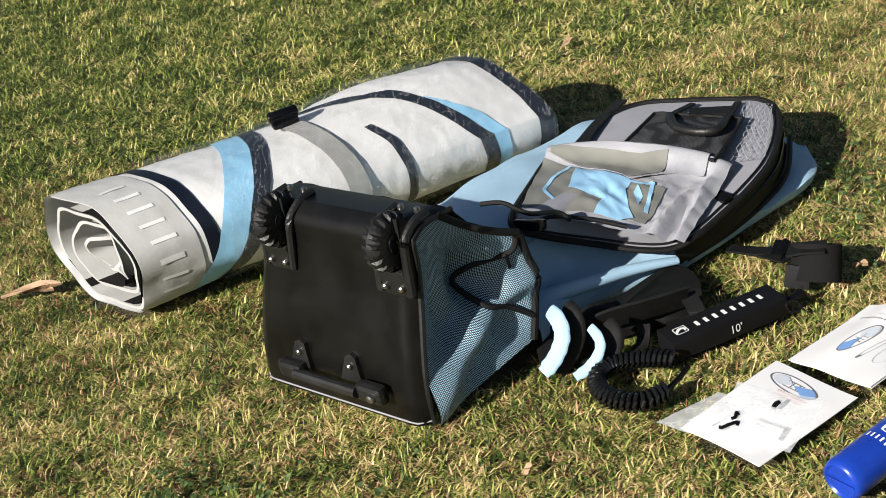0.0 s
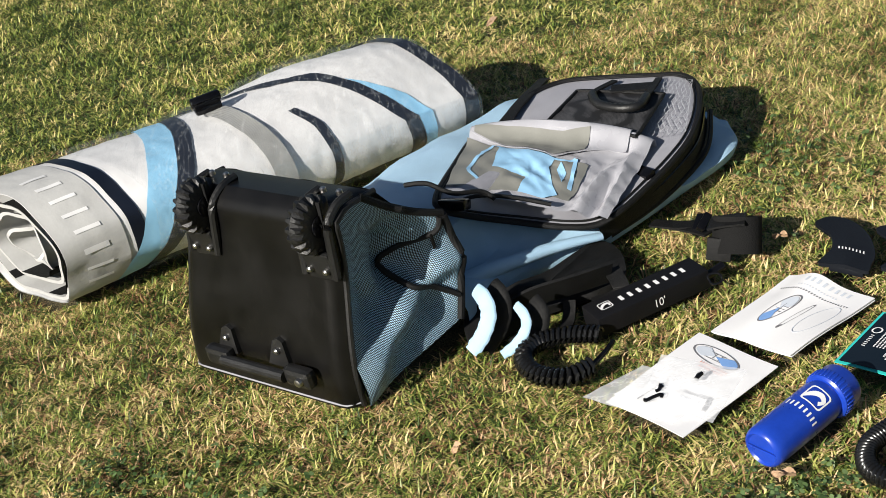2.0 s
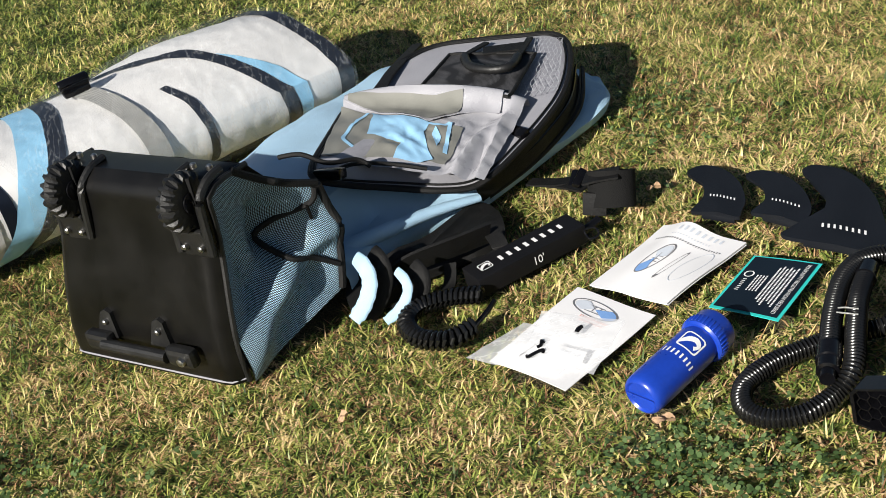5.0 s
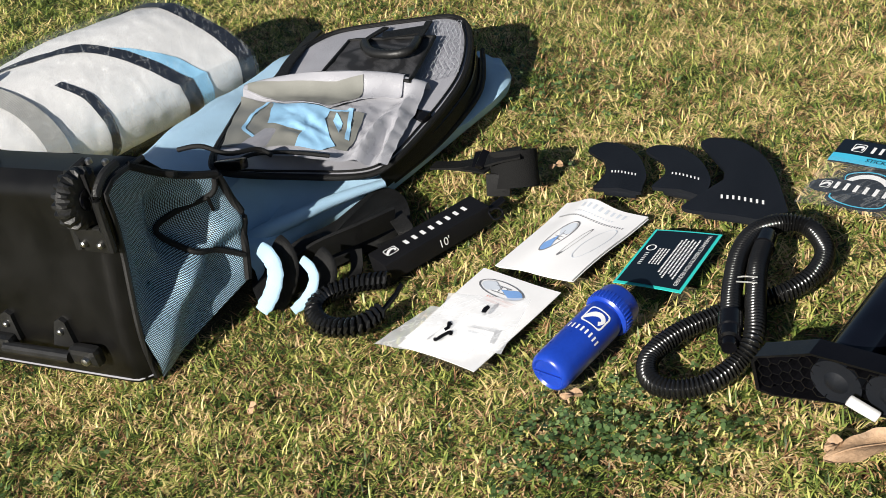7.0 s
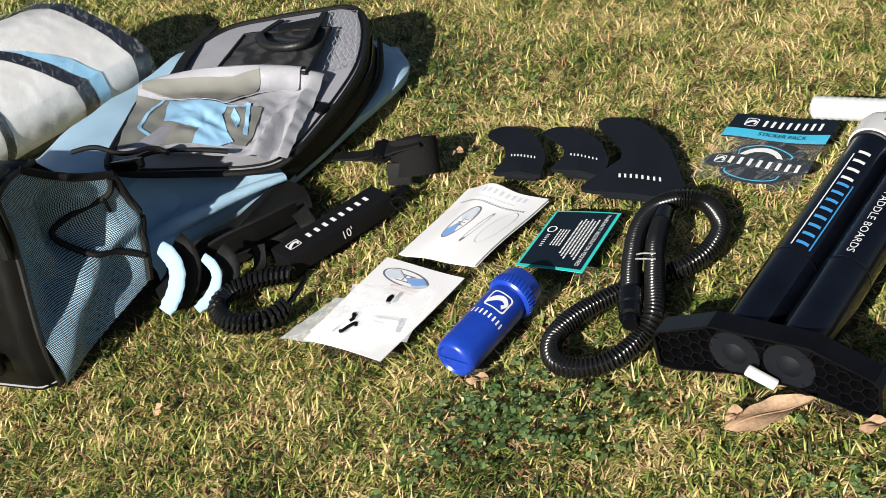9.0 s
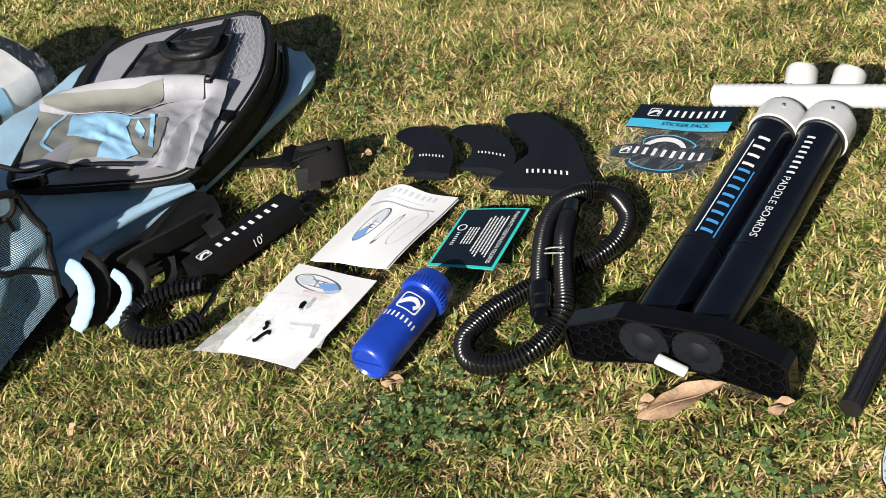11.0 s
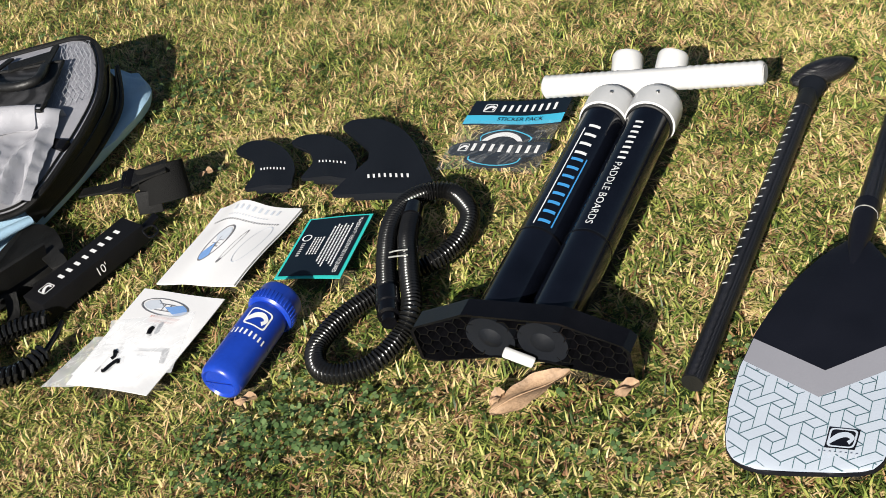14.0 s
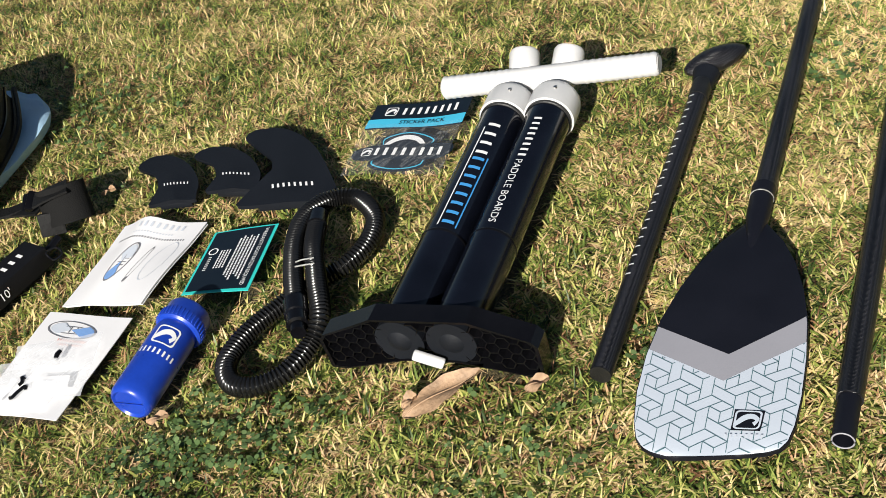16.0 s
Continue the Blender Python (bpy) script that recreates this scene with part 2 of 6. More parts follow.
def sweep(path, radius, sides=10, closed=False, flat=1.0, up=(0, 0, 1), bm=None):
    """A tube along a path. radius: a number, or a function of the station's number; flat: its height over its width."""
    bm = bm or bmesh.new()
    up = Vector(up)
    n = len(path)
    rings = []
    for i, p in enumerate(path):
        a = path[(i - 1) % n] if closed or i else path[i]
        b = path[(i + 1) % n] if closed or i < n - 1 else path[i]
        d = (Vector(b) - Vector(a)).normalized()
        side = d.cross(up)
        side = side.normalized() if side.length > 1e-4 else Vector((1, 0, 0))
        top = side.cross(d)
        r = radius(i) if callable(radius) else radius
        rings.append([bm.verts.new(Vector(p) + side * (r * math.cos(2 * math.pi * j / sides)) + top * (r * flat * math.sin(2 * math.pi * j / sides))) for j in range(sides)])
    for i in range(n if closed else n - 1):
        a, b = rings[i], rings[(i + 1) % n]
        for j in range(sides):
            bm.faces.new((a[j], a[(j + 1) % sides], b[(j + 1) % sides], b[j]))
    if not closed:
        bm.faces.new(rings[0][::-1])
        bm.faces.new(rings[-1])
    return bm


def lathe(profile, sides=32, bm=None, m=None):
    """Turned about x: profile rows of (x, radius)."""
    bm = bm or bmesh.new()
    m = m or Matrix()
    rings = [[bm.verts.new(m @ Vector((x, r * math.cos(2 * math.pi * j / sides), r * math.sin(2 * math.pi * j / sides)))) for j in range(sides)] for x, r in profile]
    for a, b in zip(rings, rings[1:]):
        for j in range(sides):
            bm.faces.new((a[j], a[(j + 1) % sides], b[(j + 1) % sides], b[j]))
    bm.faces.new(rings[0][::-1])
    bm.faces.new(rings[-1])
    return bm


def box(sx, sy, sz, at=(0, 0, 0), bevel=0.003, m=None, bm=None, segments=2):
    bm = bm or bmesh.new()
    own = bmesh.new()
    bmesh.ops.create_cube(own, size=1, matrix=Matrix.Diagonal((sx, sy, sz, 1)))
    if bevel:
        bmesh.ops.bevel(own, geom=own.edges[:], offset=bevel, segments=segments, profile=0.6, affect="EDGES")
    bmesh.ops.transform(own, matrix=Matrix.Translation(at) @ (m or Matrix()), verts=own.verts)
    me = bpy.data.meshes.new("tmp")
    own.to_mesh(me)
    own.free()
    bm.from_mesh(me)
    bpy.data.meshes.remove(me)
    return bm


def patch(outline, place, thick=0.0, rings=5, bm=None):
    """A sheet inside an outline of (u, v), shrunk ring by ring to its middle; place(u, v) gives each point; thick: depth below it."""
    bm = bm or bmesh.new()
    n = len(outline)
    cu, cv = sum(p[0] for p in outline) / n, sum(p[1] for p in outline) / n

    def sheet(drop):
        rows = []
        for k in range(rings):
            f = 1 - k / rings
            rows.append([bm.verts.new(Vector(place(cu + (p[0] - cu) * f, cv + (p[1] - cv) * f)) - Vector((0, 0, drop))) for p in outline])
        mid = bm.verts.new(Vector(place(cu, cv)) - Vector((0, 0, drop)))
        for a, b in zip(rows, rows[1:]):
            for j in range(n):
                bm.faces.new((a[j], a[(j + 1) % n], b[(j + 1) % n], b[j]))
        for j in range(n):
            bm.faces.new((rows[-1][j], rows[-1][(j + 1) % n], mid))
        return rows[0]
    top = sheet(0)
    if thick:
        low = sheet(thick)
        for j in range(n):
            bm.faces.new((top[j], top[(j + 1) % n], low[(j + 1) % n], low[j]))
    return bm


def grid_sheet(place, nu, nv, thick=0.0):
    """A sheet over u, v in 0..1."""
    bm = bmesh.new()

    def sheet(drop):
        rows = [[bm.verts.new(Vector(place(i / nu, j / nv)) - Vector((0, 0, drop))) for i in range(nu + 1)] for j in range(nv + 1)]
        for a, b in zip(rows, rows[1:]):
            for i in range(nu):
                bm.faces.new((a[i], a[i + 1], b[i + 1], b[i]))
        return rows[0] + [r[-1] for r in rows[1:]] + rows[-1][-2::-1] + [r[0] for r in rows[-2:0:-1]]
    top = sheet(0)
    if thick:
        low = sheet(thick)
        n = len(top)
        for j in range(n):
            bm.faces.new((top[j], top[(j + 1) % n], low[(j + 1) % n], low[j]))
    return bm


def quad(a, b, c, d, lift=0.0, bulge=None):
    """place(u, v) on the sheet between four corners; bulge(u, v) raises it."""
    a, b, c, d = (Vector(p) for p in (a, b, c, d))

    def place(u, v):
        p = a * (1 - u) * (1 - v) + b * u * (1 - v) + c * u * v + d * (1 - u) * v
        return p + Vector((0, 0, lift + (bulge(u, v) if bulge else 0)))
    return place


def rect(u0, v0, u1, v1, n=1):
    e = []
    for i in range(n):
        e.append((u0 + (u1 - u0) * i / n, v0))
    for i in range(n):
        e.append((u1, v0 + (v1 - v0) * i / n))
    for i in range(n):
        e.append((u1 - (u1 - u0) * i / n, v1))
    for i in range(n):
        e.append((u0, v1 - (v1 - v0) * i / n))
    return e


def bars(place, rows, bm=None, strips=1):
    """Flat bars, each (u0, v0, u1, v1), laid in strips where the surface is round."""
    bm = bm or bmesh.new()
    for u0, w0, u1, w1, k in [(*r, k) for r in rows for k in range(strips)]:
        v0, v1 = w0 + (w1 - w0) * k / strips, w0 + (w1 - w0) * (k + 1) / strips
        bm.faces.new([bm.verts.new(place(u, v)) for u, v in ((u0, v0), (u1, v0), (u1, v1), (u0, v1))])
    return bm


def bar_parts(place, rows, material, parent, label="", strips=1):
    """One part for each bar."""
    for r in rows:
        part("printed_bar", bars(place, [r], None, strips), material, parent, label)


def word_bars(u0, v0, u1, v1, count, gap=0.62):
    """A word as that many plain letter-sized bars."""
    w = (u1 - u0) / (count - gap)
    return [(u0 + i * w, v0, u0 + (i + 1 - gap) * w, v1) for i in range(count)]


def lettering(text, place, u0, v0, u1, v1, bm=None):
    """Words in the built-in font, stretched to the field u0..u1, v0..v1 of place()."""
    cu = bpy.data.curves.new("text", "FONT")
    cu.body = text
    cu.resolution_u = 3
    tmp = bpy.data.objects.new("text", cu)
    me = bpy.data.meshes.new_from_object(tmp)
    xs = [v.co.x for v in me.vertices]
    ys = [v.co.y for v in me.vertices]
    x0, x1, y0, y1 = min(xs), max(xs), min(ys), max(ys)
    bm = bm or bmesh.new()
    vs = [bm.verts.new(place(u0 + (u1 - u0) * (v.co.x - x0) / (x1 - x0), v0 + (v1 - v0) * (v.co.y - y0) / (y1 - y0))) for v in me.vertices]
    for p in me.polygons:
        try:
            bm.faces.new([vs[i] for i in p.vertices])
        except ValueError:
            pass
    bpy.data.objects.remove(tmp)
    bpy.data.meshes.remove(me)
    bpy.data.curves.remove(cu)
    return bm


def emblem(place, u, v, w, h, bm=None, n=6):
    """A plain badge: a rounded frame with a wave-shaped bar across it."""
    bm = bm or bmesh.new()
    corner = []
    for sx, sy, a0 in ((1, 1, 0), (-1, 1, 90), (-1, -1, 180), (1, -1, 270)):
        corner += [(sx * 0.34 + 0.16 * math.cos(radians(a0 + 30 * k)), sy * 0.34 + 0.16 * math.sin(radians(a0 + 30 * k))) for k in range(4)]
    o = [tuple(p.xy) for p in evenly([(*c, 0) for c in corner], 0.06, True)]

    def strip(rows):
        rows = [[bm.verts.new(place(u + w * x, v + h * y)) for x, y in r] for r in rows]
        for r0, r1 in zip(rows, rows[1:]):
            for k in range(len(r0) - 1):
                bm.faces.new((r0[k], r0[k + 1], r1[k + 1], r1[k]))
    strip([[(x, y), (x * 0.86, y * 0.86)] for x, y in o + o[:1]])
    low = curve([(-0.44, -0.40, 0), (-0.1, -0.05, 0), (0.12, 0.06, 0), (0.27, -0.02, 0), (0.18, -0.15, 0)], n)
    top = curve([(-0.44, -0.10, 0), (-0.2, 0.22, 0), (0.15, 0.33, 0), (0.42, 0.08, 0), (0.30, -0.32, 0)], n)
    strip([[tuple(a.lerp(b, k / 4).xy) for k in range(5)] for a, b in zip(low, top)])
    return bm


# ---- ground and lawn ----
def ground_material():
    m = bpy.data.materials.new("turf_thatch")
    m.use_nodes = True
    nt = m.node_tree
    b = nt.nodes["Principled BSDF"]
    tc = nt.nodes.new("ShaderNodeTexCoord")
    n1 = nt.nodes.new("ShaderNodeTexNoise")
    n1.inputs["Scale"].default_value = 260
    n1.inputs["Detail"].default_value = 6
    n2 = nt.nodes.new("ShaderNodeTexNoise")
    n2.inputs["Scale"].default_value = 7
    n2.inputs["Detail"].default_value = 5
    for n in (n1, n2):
        nt.links.new(tc.outputs["Object"], n.inputs["Vector"])
    r = nt.nodes.new("ShaderNodeValToRGB")
    r.color_ramp.elements[0].position = 0.3
    r.color_ramp.elements[0].color = (0.026, 0.022, 0.010, 1)
    r.color_ramp.elements[1].position = 0.72
    r.color_ramp.elements[1].color = (0.22, 0.16, 0.075, 1)
    e = r.color_ramp.elements.new(0.5)
    e.color = (0.075, 0.064, 0.026, 1)
    nt.links.new(n1.outputs["Fac"], r.inputs[0])
    nt.links.new(r.outputs[0], b.inputs["Base Color"])
    b.inputs["Roughness"].default_value = 0.9
    bp = nt.nodes.new("ShaderNodeBump")
    bp.inputs["Distance"].default_value = 0.01
    nt.links.new(n1.outputs["Fac"], bp.inputs["Height"])
    nt.links.new(bp.outputs[0], b.inputs["Normal"])
    return m


def blade_material(name, stops, rough=0.5):
    m = bpy.data.materials.new(name)
    m.use_nodes = True
    nt = m.node_tree
    b = nt.nodes["Principled BSDF"]
    out = nt.nodes["Material Output"]
    geo = nt.nodes.new("ShaderNodeNewGeometry")
    tc = nt.nodes.new("ShaderNodeTexCoord")
    nz = nt.nodes.new("ShaderNodeTexNoise")
    nz.inputs["Scale"].default_value = 6.0
    nz.inputs["Detail"].default_value = 4
    nt.links.new(tc.outputs["Object"], nz.inputs["Vector"])
    k = nt.nodes.new("ShaderNodeMath")
    k.operation = "MULTIPLY_ADD"
    k.inputs[1].default_value = 1.3
    nt.links.new(nz.outputs["Fac"], k.inputs[0])
    k.inputs[2].default_value = -0.65
    fine = nt.nodes.new("ShaderNodeTexNoise")
    fine.inputs["Scale"].default_value = 26.0
    fine.inputs["Detail"].default_value = 2
    nt.links.new(tc.outputs["Object"], fine.inputs["Vector"])
    kf = nt.nodes.new("ShaderNodeMath")
    kf.operation = "MULTIPLY_ADD"
    kf.inputs[1].default_value = 1.2
    kf.inputs[2].default_value = -0.60
    nt.links.new(fine.outputs["Fac"], kf.inputs[0])
    # the lawn is drier towards the paddle's side
    xyz = nt.nodes.new("ShaderNodeSeparateXYZ")
    nt.links.new(tc.outputs["Object"], xyz.inputs[0])
    dry = nt.nodes.new("ShaderNodeMath")
    dry.operation = "MULTIPLY_ADD"
    dry.inputs[1].default_value = 0.06
    dry.inputs[2].default_value = -0.03
    nt.links.new(xyz.outputs[0], dry.inputs[0])
    patchy = nt.nodes.new("ShaderNodeMath")
    nt.links.new(k.outputs[0], patchy.inputs[0])
    nt.links.new(kf.outputs[0], patchy.inputs[1])
    both = nt.nodes.new("ShaderNodeMath")
    nt.links.new(patchy.outputs[0], both.inputs[0])
    nt.links.new(dry.outputs[0], both.inputs[1])
    s = nt.nodes.new("ShaderNodeMath")
    s.use_clamp = True
    nt.links.new(geo.outputs["Random Per Island"], s.inputs[0])
    nt.links.new(both.outputs[0], s.inputs[1])
    r = nt.nodes.new("ShaderNodeValToRGB")
    while len(r.color_ramp.elements) < len(stops):
        r.color_ramp.elements.new(0.5)
    for e, (p, c) in zip(r.color_ramp.elements, stops):
        e.position, e.color = p, (*c, 1)
    nt.links.new(s.outputs[0], r.inputs[0])
    nt.links.new(r.outputs[0], b.inputs["Base Color"])
    b.inputs["Roughness"].default_value = rough
    b.inputs["Specular IOR Level"].default_value = 0.35
    tl = nt.nodes.new("ShaderNodeBsdfTranslucent")
    nt.links.new(r.outputs[0], tl.inputs["Color"])
    mix = nt.nodes.new("ShaderNodeMixShader")
    mix.inputs[0].default_value = 0.18
    nt.links.new(b.outputs[0], mix.inputs[1])
    nt.links.new(tl.outputs[0], mix.inputs[2])
    nt.links.new(mix.outputs[0], out.inputs["Surface"])
    return m


SOIL = -0.022
gm = bmesh.new()
gm.faces.new([gm.verts.new((x, y, SOIL)) for x, y in ((-60, -60), (60, -60), (60, 60), (-60, 60))])
ground = obj("ground", gm, ground_material(), smooth=False)
tagged(ground, "dry thatch and soil under a short lawn", "lawn", kind="structure")

KEEP_OFF = []   # footprints that press the lawn flat: convex outlines


def inside(x, y, poly, grow=0.0):
    ok = np.ones(len(x), bool)
    n = len(poly)
    area = sum(poly[i][0] * poly[(i + 1) % n][1] - poly[(i + 1) % n][0] * poly[i][1] for i in range(n))
    sgn = 1 if area > 0 else -1
    for i in range(n):
        (ax, ay), (bx, by) = poly[i], poly[(i + 1) % n]
        ln = math.hypot(bx - ax, by - ay)
        ok &= sgn * ((bx - ax) * (y - ay) - (by - ay) * (x - ax)) / ln > -grow
    return ok


FIELD = [(0.75, 0.3), (1.3, 0.4), (2.05, 1.25), (1.0, 3.6), (-2.7, 6.3), (-1.7, 2.2), (-1.25, 1.5)]


def blades(name, count, area, length, width, lean, material, seed, label, outside=False):
    """One mesh of bent grass blades over a field x0, y0, x1, y1."""
    g = np.random.RandomState(seed)
    x0, y0, x1, y1 = area
    # half of the blades stand in tufts
    x, y = g.uniform(x0, x1, count), g.uniform(y0, y1, count)
    tuft = g.randint(0, count // 9, count // 2)
    x[count // 2:][:len(tuft)] = x[tuft] + g.normal(0, 0.007, len(tuft))
    y[count // 2:][:len(tuft)] = y[tuft] + g.normal(0, 0.007, len(tuft))
    seen = inside(x, y, FIELD, 0.0)
    if outside:
        seen = ~seen
    for poly in KEEP_OFF:
        seen &= ~inside(x, y, poly, -0.004)
    x, y = x[seen], y[seen]
    n = len(x)
    clump = np.sin(x * 37 + np.sin(y * 23) * 2) * np.sin(y * 41 + np.sin(x * 29) * 2)
    ln = length * g.uniform(0.55, 1.25, n) * (1 + 0.25 * clump)
    wd = width * g.uniform(0.6, 1.3, n)
    az = g.uniform(0, 2 * np.pi, n)
    tilt = np.clip(g.normal(lean, 0.32, n), 0.15, 1.5)
    dx, dy = np.cos(az), np.sin(az)
    px, py = -dy, dx
    z0 = SOIL + g.uniform(0, 0.004, n)
    t2 = np.clip(tilt + g.uniform(0.0, 0.9, n), 0, 2.1)
    h1, r1 = 0.5 * ln * np.cos(tilt), 0.5 * ln * np.sin(tilt)
    h2, r2 = h1 + 0.5 * ln * np.cos(t2), r1 + 0.5 * ln * np.sin(t2)
    h2 = np.maximum(h2, 0.002)
    co = np.empty((n, 5, 3), np.float32)
    for k, (rr, hh, ww) in enumerate(((0 * r1, 0 * h1, wd * 0.5), (0 * r1, 0 * h1, -wd * 0.5), (r1, h1, wd * 0.45), (r1, h1, -wd * 0.45), (r2, h2, 0 * wd))):
        co[:, k, 0] = x + dx * rr + px * ww
        co[:, k, 1] = y + dy * rr + py * ww
        co[:, k, 2] = z0 + hh
    base = (np.arange(n) * 5)[:, None]
    loops = np.concatenate([base + 0, base + 1, base + 3, base + 2, base + 2, base + 3, base + 4], axis=1).astype(np.int32).ravel()
    starts = ((np.arange(n) * 7)[:, None] + np.array([[0, 4]])).astype(np.int32).ravel()
    me = bpy.data.meshes.new(name)
    me.vertices.add(n * 5)
    me.vertices.foreach_set("co", co.ravel())
    me.loops.add(n * 7)
    me.loops.foreach_set("vertex_index", loops)
    me.polygons.add(n * 2)
    me.polygons.foreach_set("loop_start", starts)
    me.update(calc_edges=True)
    me.materials.append(material)
    return tagged(new(name, me), label, "grass", kind="stuff")


def table(a, xs, ys):
    return float(np.interp(a, xs, ys))


def ribbon(path, width, thick=0.003, across=None, bm=None):
    """A flat strap along a path; across: the way its width lies."""
    bm = bm or bmesh.new()
    n = len(path)
    rows = []
    for i, p in enumerate(path):
        d = (Vector(path[min(i + 1, n - 1)]) - Vector(path[max(i - 1, 0)])).normalized()
        w = Vector(across) if across else d.cross(Vector((0, 0, 1)))
        w = (w - d * w.dot(d)).normalized() * (width / 2)
        t = d.cross(w).normalized() * (thick / 2)
        rows.append([bm.verts.new(Vector(p) + q) for q in (w + t, w - t, -w - t, -w + t)])
    for a, b in zip(rows, rows[1:]):
        for j in range(4):
            bm.faces.new((a[j], a[(j + 1) % 4], b[(j + 1) % 4], b[j]))
    bm.faces.new(rows[0][::-1])
    bm.faces.new(rows[-1])
    return bm


# ---- rolled board ----
def board_roll():
    t = thing("rolled_board", "rolled white and sky blue inflatable board wrapped in clear plastic", "rolled board")
    near, far = Vector((-1.04, 2.50, 0.0)), Vector((-0.15, 2.90, 0.0))
    side = Vector((-0.72, 0.69, 0)).normalized()
    axis = (far - near).normalized()

    def half(s):
        return 0.183 + 0.012 * math.sin(3 * s), 0.128 - 0.014 * max(0.0, s - 0.3) + 0.005 * math.sin(9 * s + 1)

    def at(s, a, lift=0.0):
        """s: 0 near end to 1 far end; a: degrees round it, 0 at the back, 90 on top, 180 at the front."""
        w, h = half(s)
        ang = radians(a)
        c, q = math.cos(ang), math.sin(ang)
        e = 0.86 + (0.72 if c < 0 < q else -0.20) * max(0.0, (s - 0.45) / 0.55)
        facet = 1 + 0.035 * max(0, 1 - s * 4) * math.cos(6 * ang + 0.6)
        x = math.copysign(abs(c) ** e, c) * (w + lift) * facet
        z = math.copysign(abs(q) ** e, q) * (h + lift) * facet
        dent = 0.005 * noise.noise(Vector((s * 6, c * 2.5, q * 2.5))) + 0.0016 * noise.noise(Vector((s * 38, c * 5, q * 5)))
        p = near.lerp(far, s) + side * (x + c * dent) + Vector((0, 0, h + 0.002 + z + q * dent))
        return p

    def band(name, s0, s1, a0, a1, material, lift, nu=10, nv=60, label=""):
        bm = bmesh.new()
        rows = []
        for j in range(nv + 1):
            a = a0 + (a1 - a0) * j / nv
            lo, hi = (s0(a) if callable(s0) else s0), (s1(a) if callable(s1) else s1)
            rows.append([bm.verts.new(at(lo + (hi - lo) * i / nu, a, lift)) for i in range(nu + 1)])
        for a, b in zip(rows, rows[1:]):
            for i in range(nu):
                bm.faces.new((a[i], a[i + 1], b[i + 1], b[i]))
        if a1 - a0 >= 360:
            bmesh.ops.remove_doubles(bm, verts=bm.verts, dist=1e-5)
        return part(name, bm, material, t, label)

    band("outer_layer", 0.0, 1.0, 0, 360, WHITE_PVC, 0.0, 90, 90)
    band("tail_band", 0.0, 0.135, 0, 360, GREY_PVC, 0.003, 14, 90, "light grey end band with pale letters")
    band("navy_band", 0.150, 0.180, 0, 360, NAVY, 0.003, 4, 90, "navy band")
    mid = lambda a: table(a, [60, 85, 120, 160, 200, 235], [0.375, 0.345, 0.275, 0.205, 0.145, 0.105])
    band("blue_stripe", mid, lambda a: mid(a) + 0.065, 60, 240, SKY_VINYL, 0.0035, 6, 60, "sky blue stripe")
    band("navy_stripe", lambda a: mid(a) + 0.067, lambda a: mid(a) + 0.103, 60, 240, NAVY, 0.0035, 4, 60)
    farw = lambda a: table(a, [66, 74, 84, 92, 100, 130, 180, 225], [0.44, 0.50, 0.60, 0.655, 0.69, 0.75, 0.81, 0.83])
    band("navy_stripe", farw, lambda a: farw(a) + table(a, [70, 95, 120], [0.06, 0.05, 0.035]), 66, 225, NAVY, 0.0035, 4, 90)
    band("blue_stripe", lambda a: farw(a) + 0.037, lambda a: farw(a) + table(a, [122, 150, 180, 220], [0.039, 0.078, 0.072, 0.060]), 122, 225, SKY_VINYL, 0.003, 4, 60)
    band("navy_stripe", lambda a: table(a, [128, 150, 190], [0.60, 0.615, 0.62]), lambda a: table(a, [128, 150, 190], [0.618, 0.637, 0.642]), 128, 220, NAVY, 0.0035, 3, 40)
    band("navy_edge", 0.962, 1.0, 0, 360, NAVY, 0.004, 4, 90)
    band("strap", 0.475, 0.525, 88, 262, GREY_STRAP, 0.011, 4, 60, "grey ribbed webbing strap")
    # letters on the tail band, as plain bars
    for k in range(8):
        bm = bmesh.new()
        a = 98 + 16.0 * k
        rows = [[bm.verts.new(at(0.042 + 0.055 * i / 2, a + 3.4 * j / 3, 0.0045)) for i in range(3)] for j in range(4)]
        for r0, r1 in zip(rows, rows[1:]):
            for i in range(2):
                bm.faces.new((r0[i], r0[i + 1], r1[i + 1], r1[i]))
        part("printed_bar", bm, WHITE_PVC, t, "pale letter-sized bar")
    # coiled layers in the open end
    bm = bmesh.new()
    turns, n = 3.1, 200
    rows = []
    for i in range(n + 1):
        f = i / n
        a = 215 + 360 * turns * f
        k = 1 - 0.78 * f ** 0.9
        p0 = at(0.0, a) - near - Vector((0, 0, 0.13))
        kink = 1 + 0.07 * math.sin(radians(a * 3.1)) * f
        p = near + Vector((0, 0, 0.13 - 0.012 * f)) + p0 * k * kink
        inw = -p0.normalized() * 0.009
        o = axis * (0.003 + 0.035 * f - 0.02 * math.sin(radians(a * 1.7)) * f)
        rows.append([bm.verts.new(p + o), bm.verts.new(p + o + inw), bm.verts.new(p + axis * 0.34 + inw), bm.verts.new(p + axis * 0.34)])
    for a, b in zip(rows, rows[1:]):
        for i in range(3):
            bm.faces.new((a[i], a[i + 1], b[i + 1], b[i]))
    part("inner_layer", bm, GREY_PVC, t)
    bm = bmesh.new()
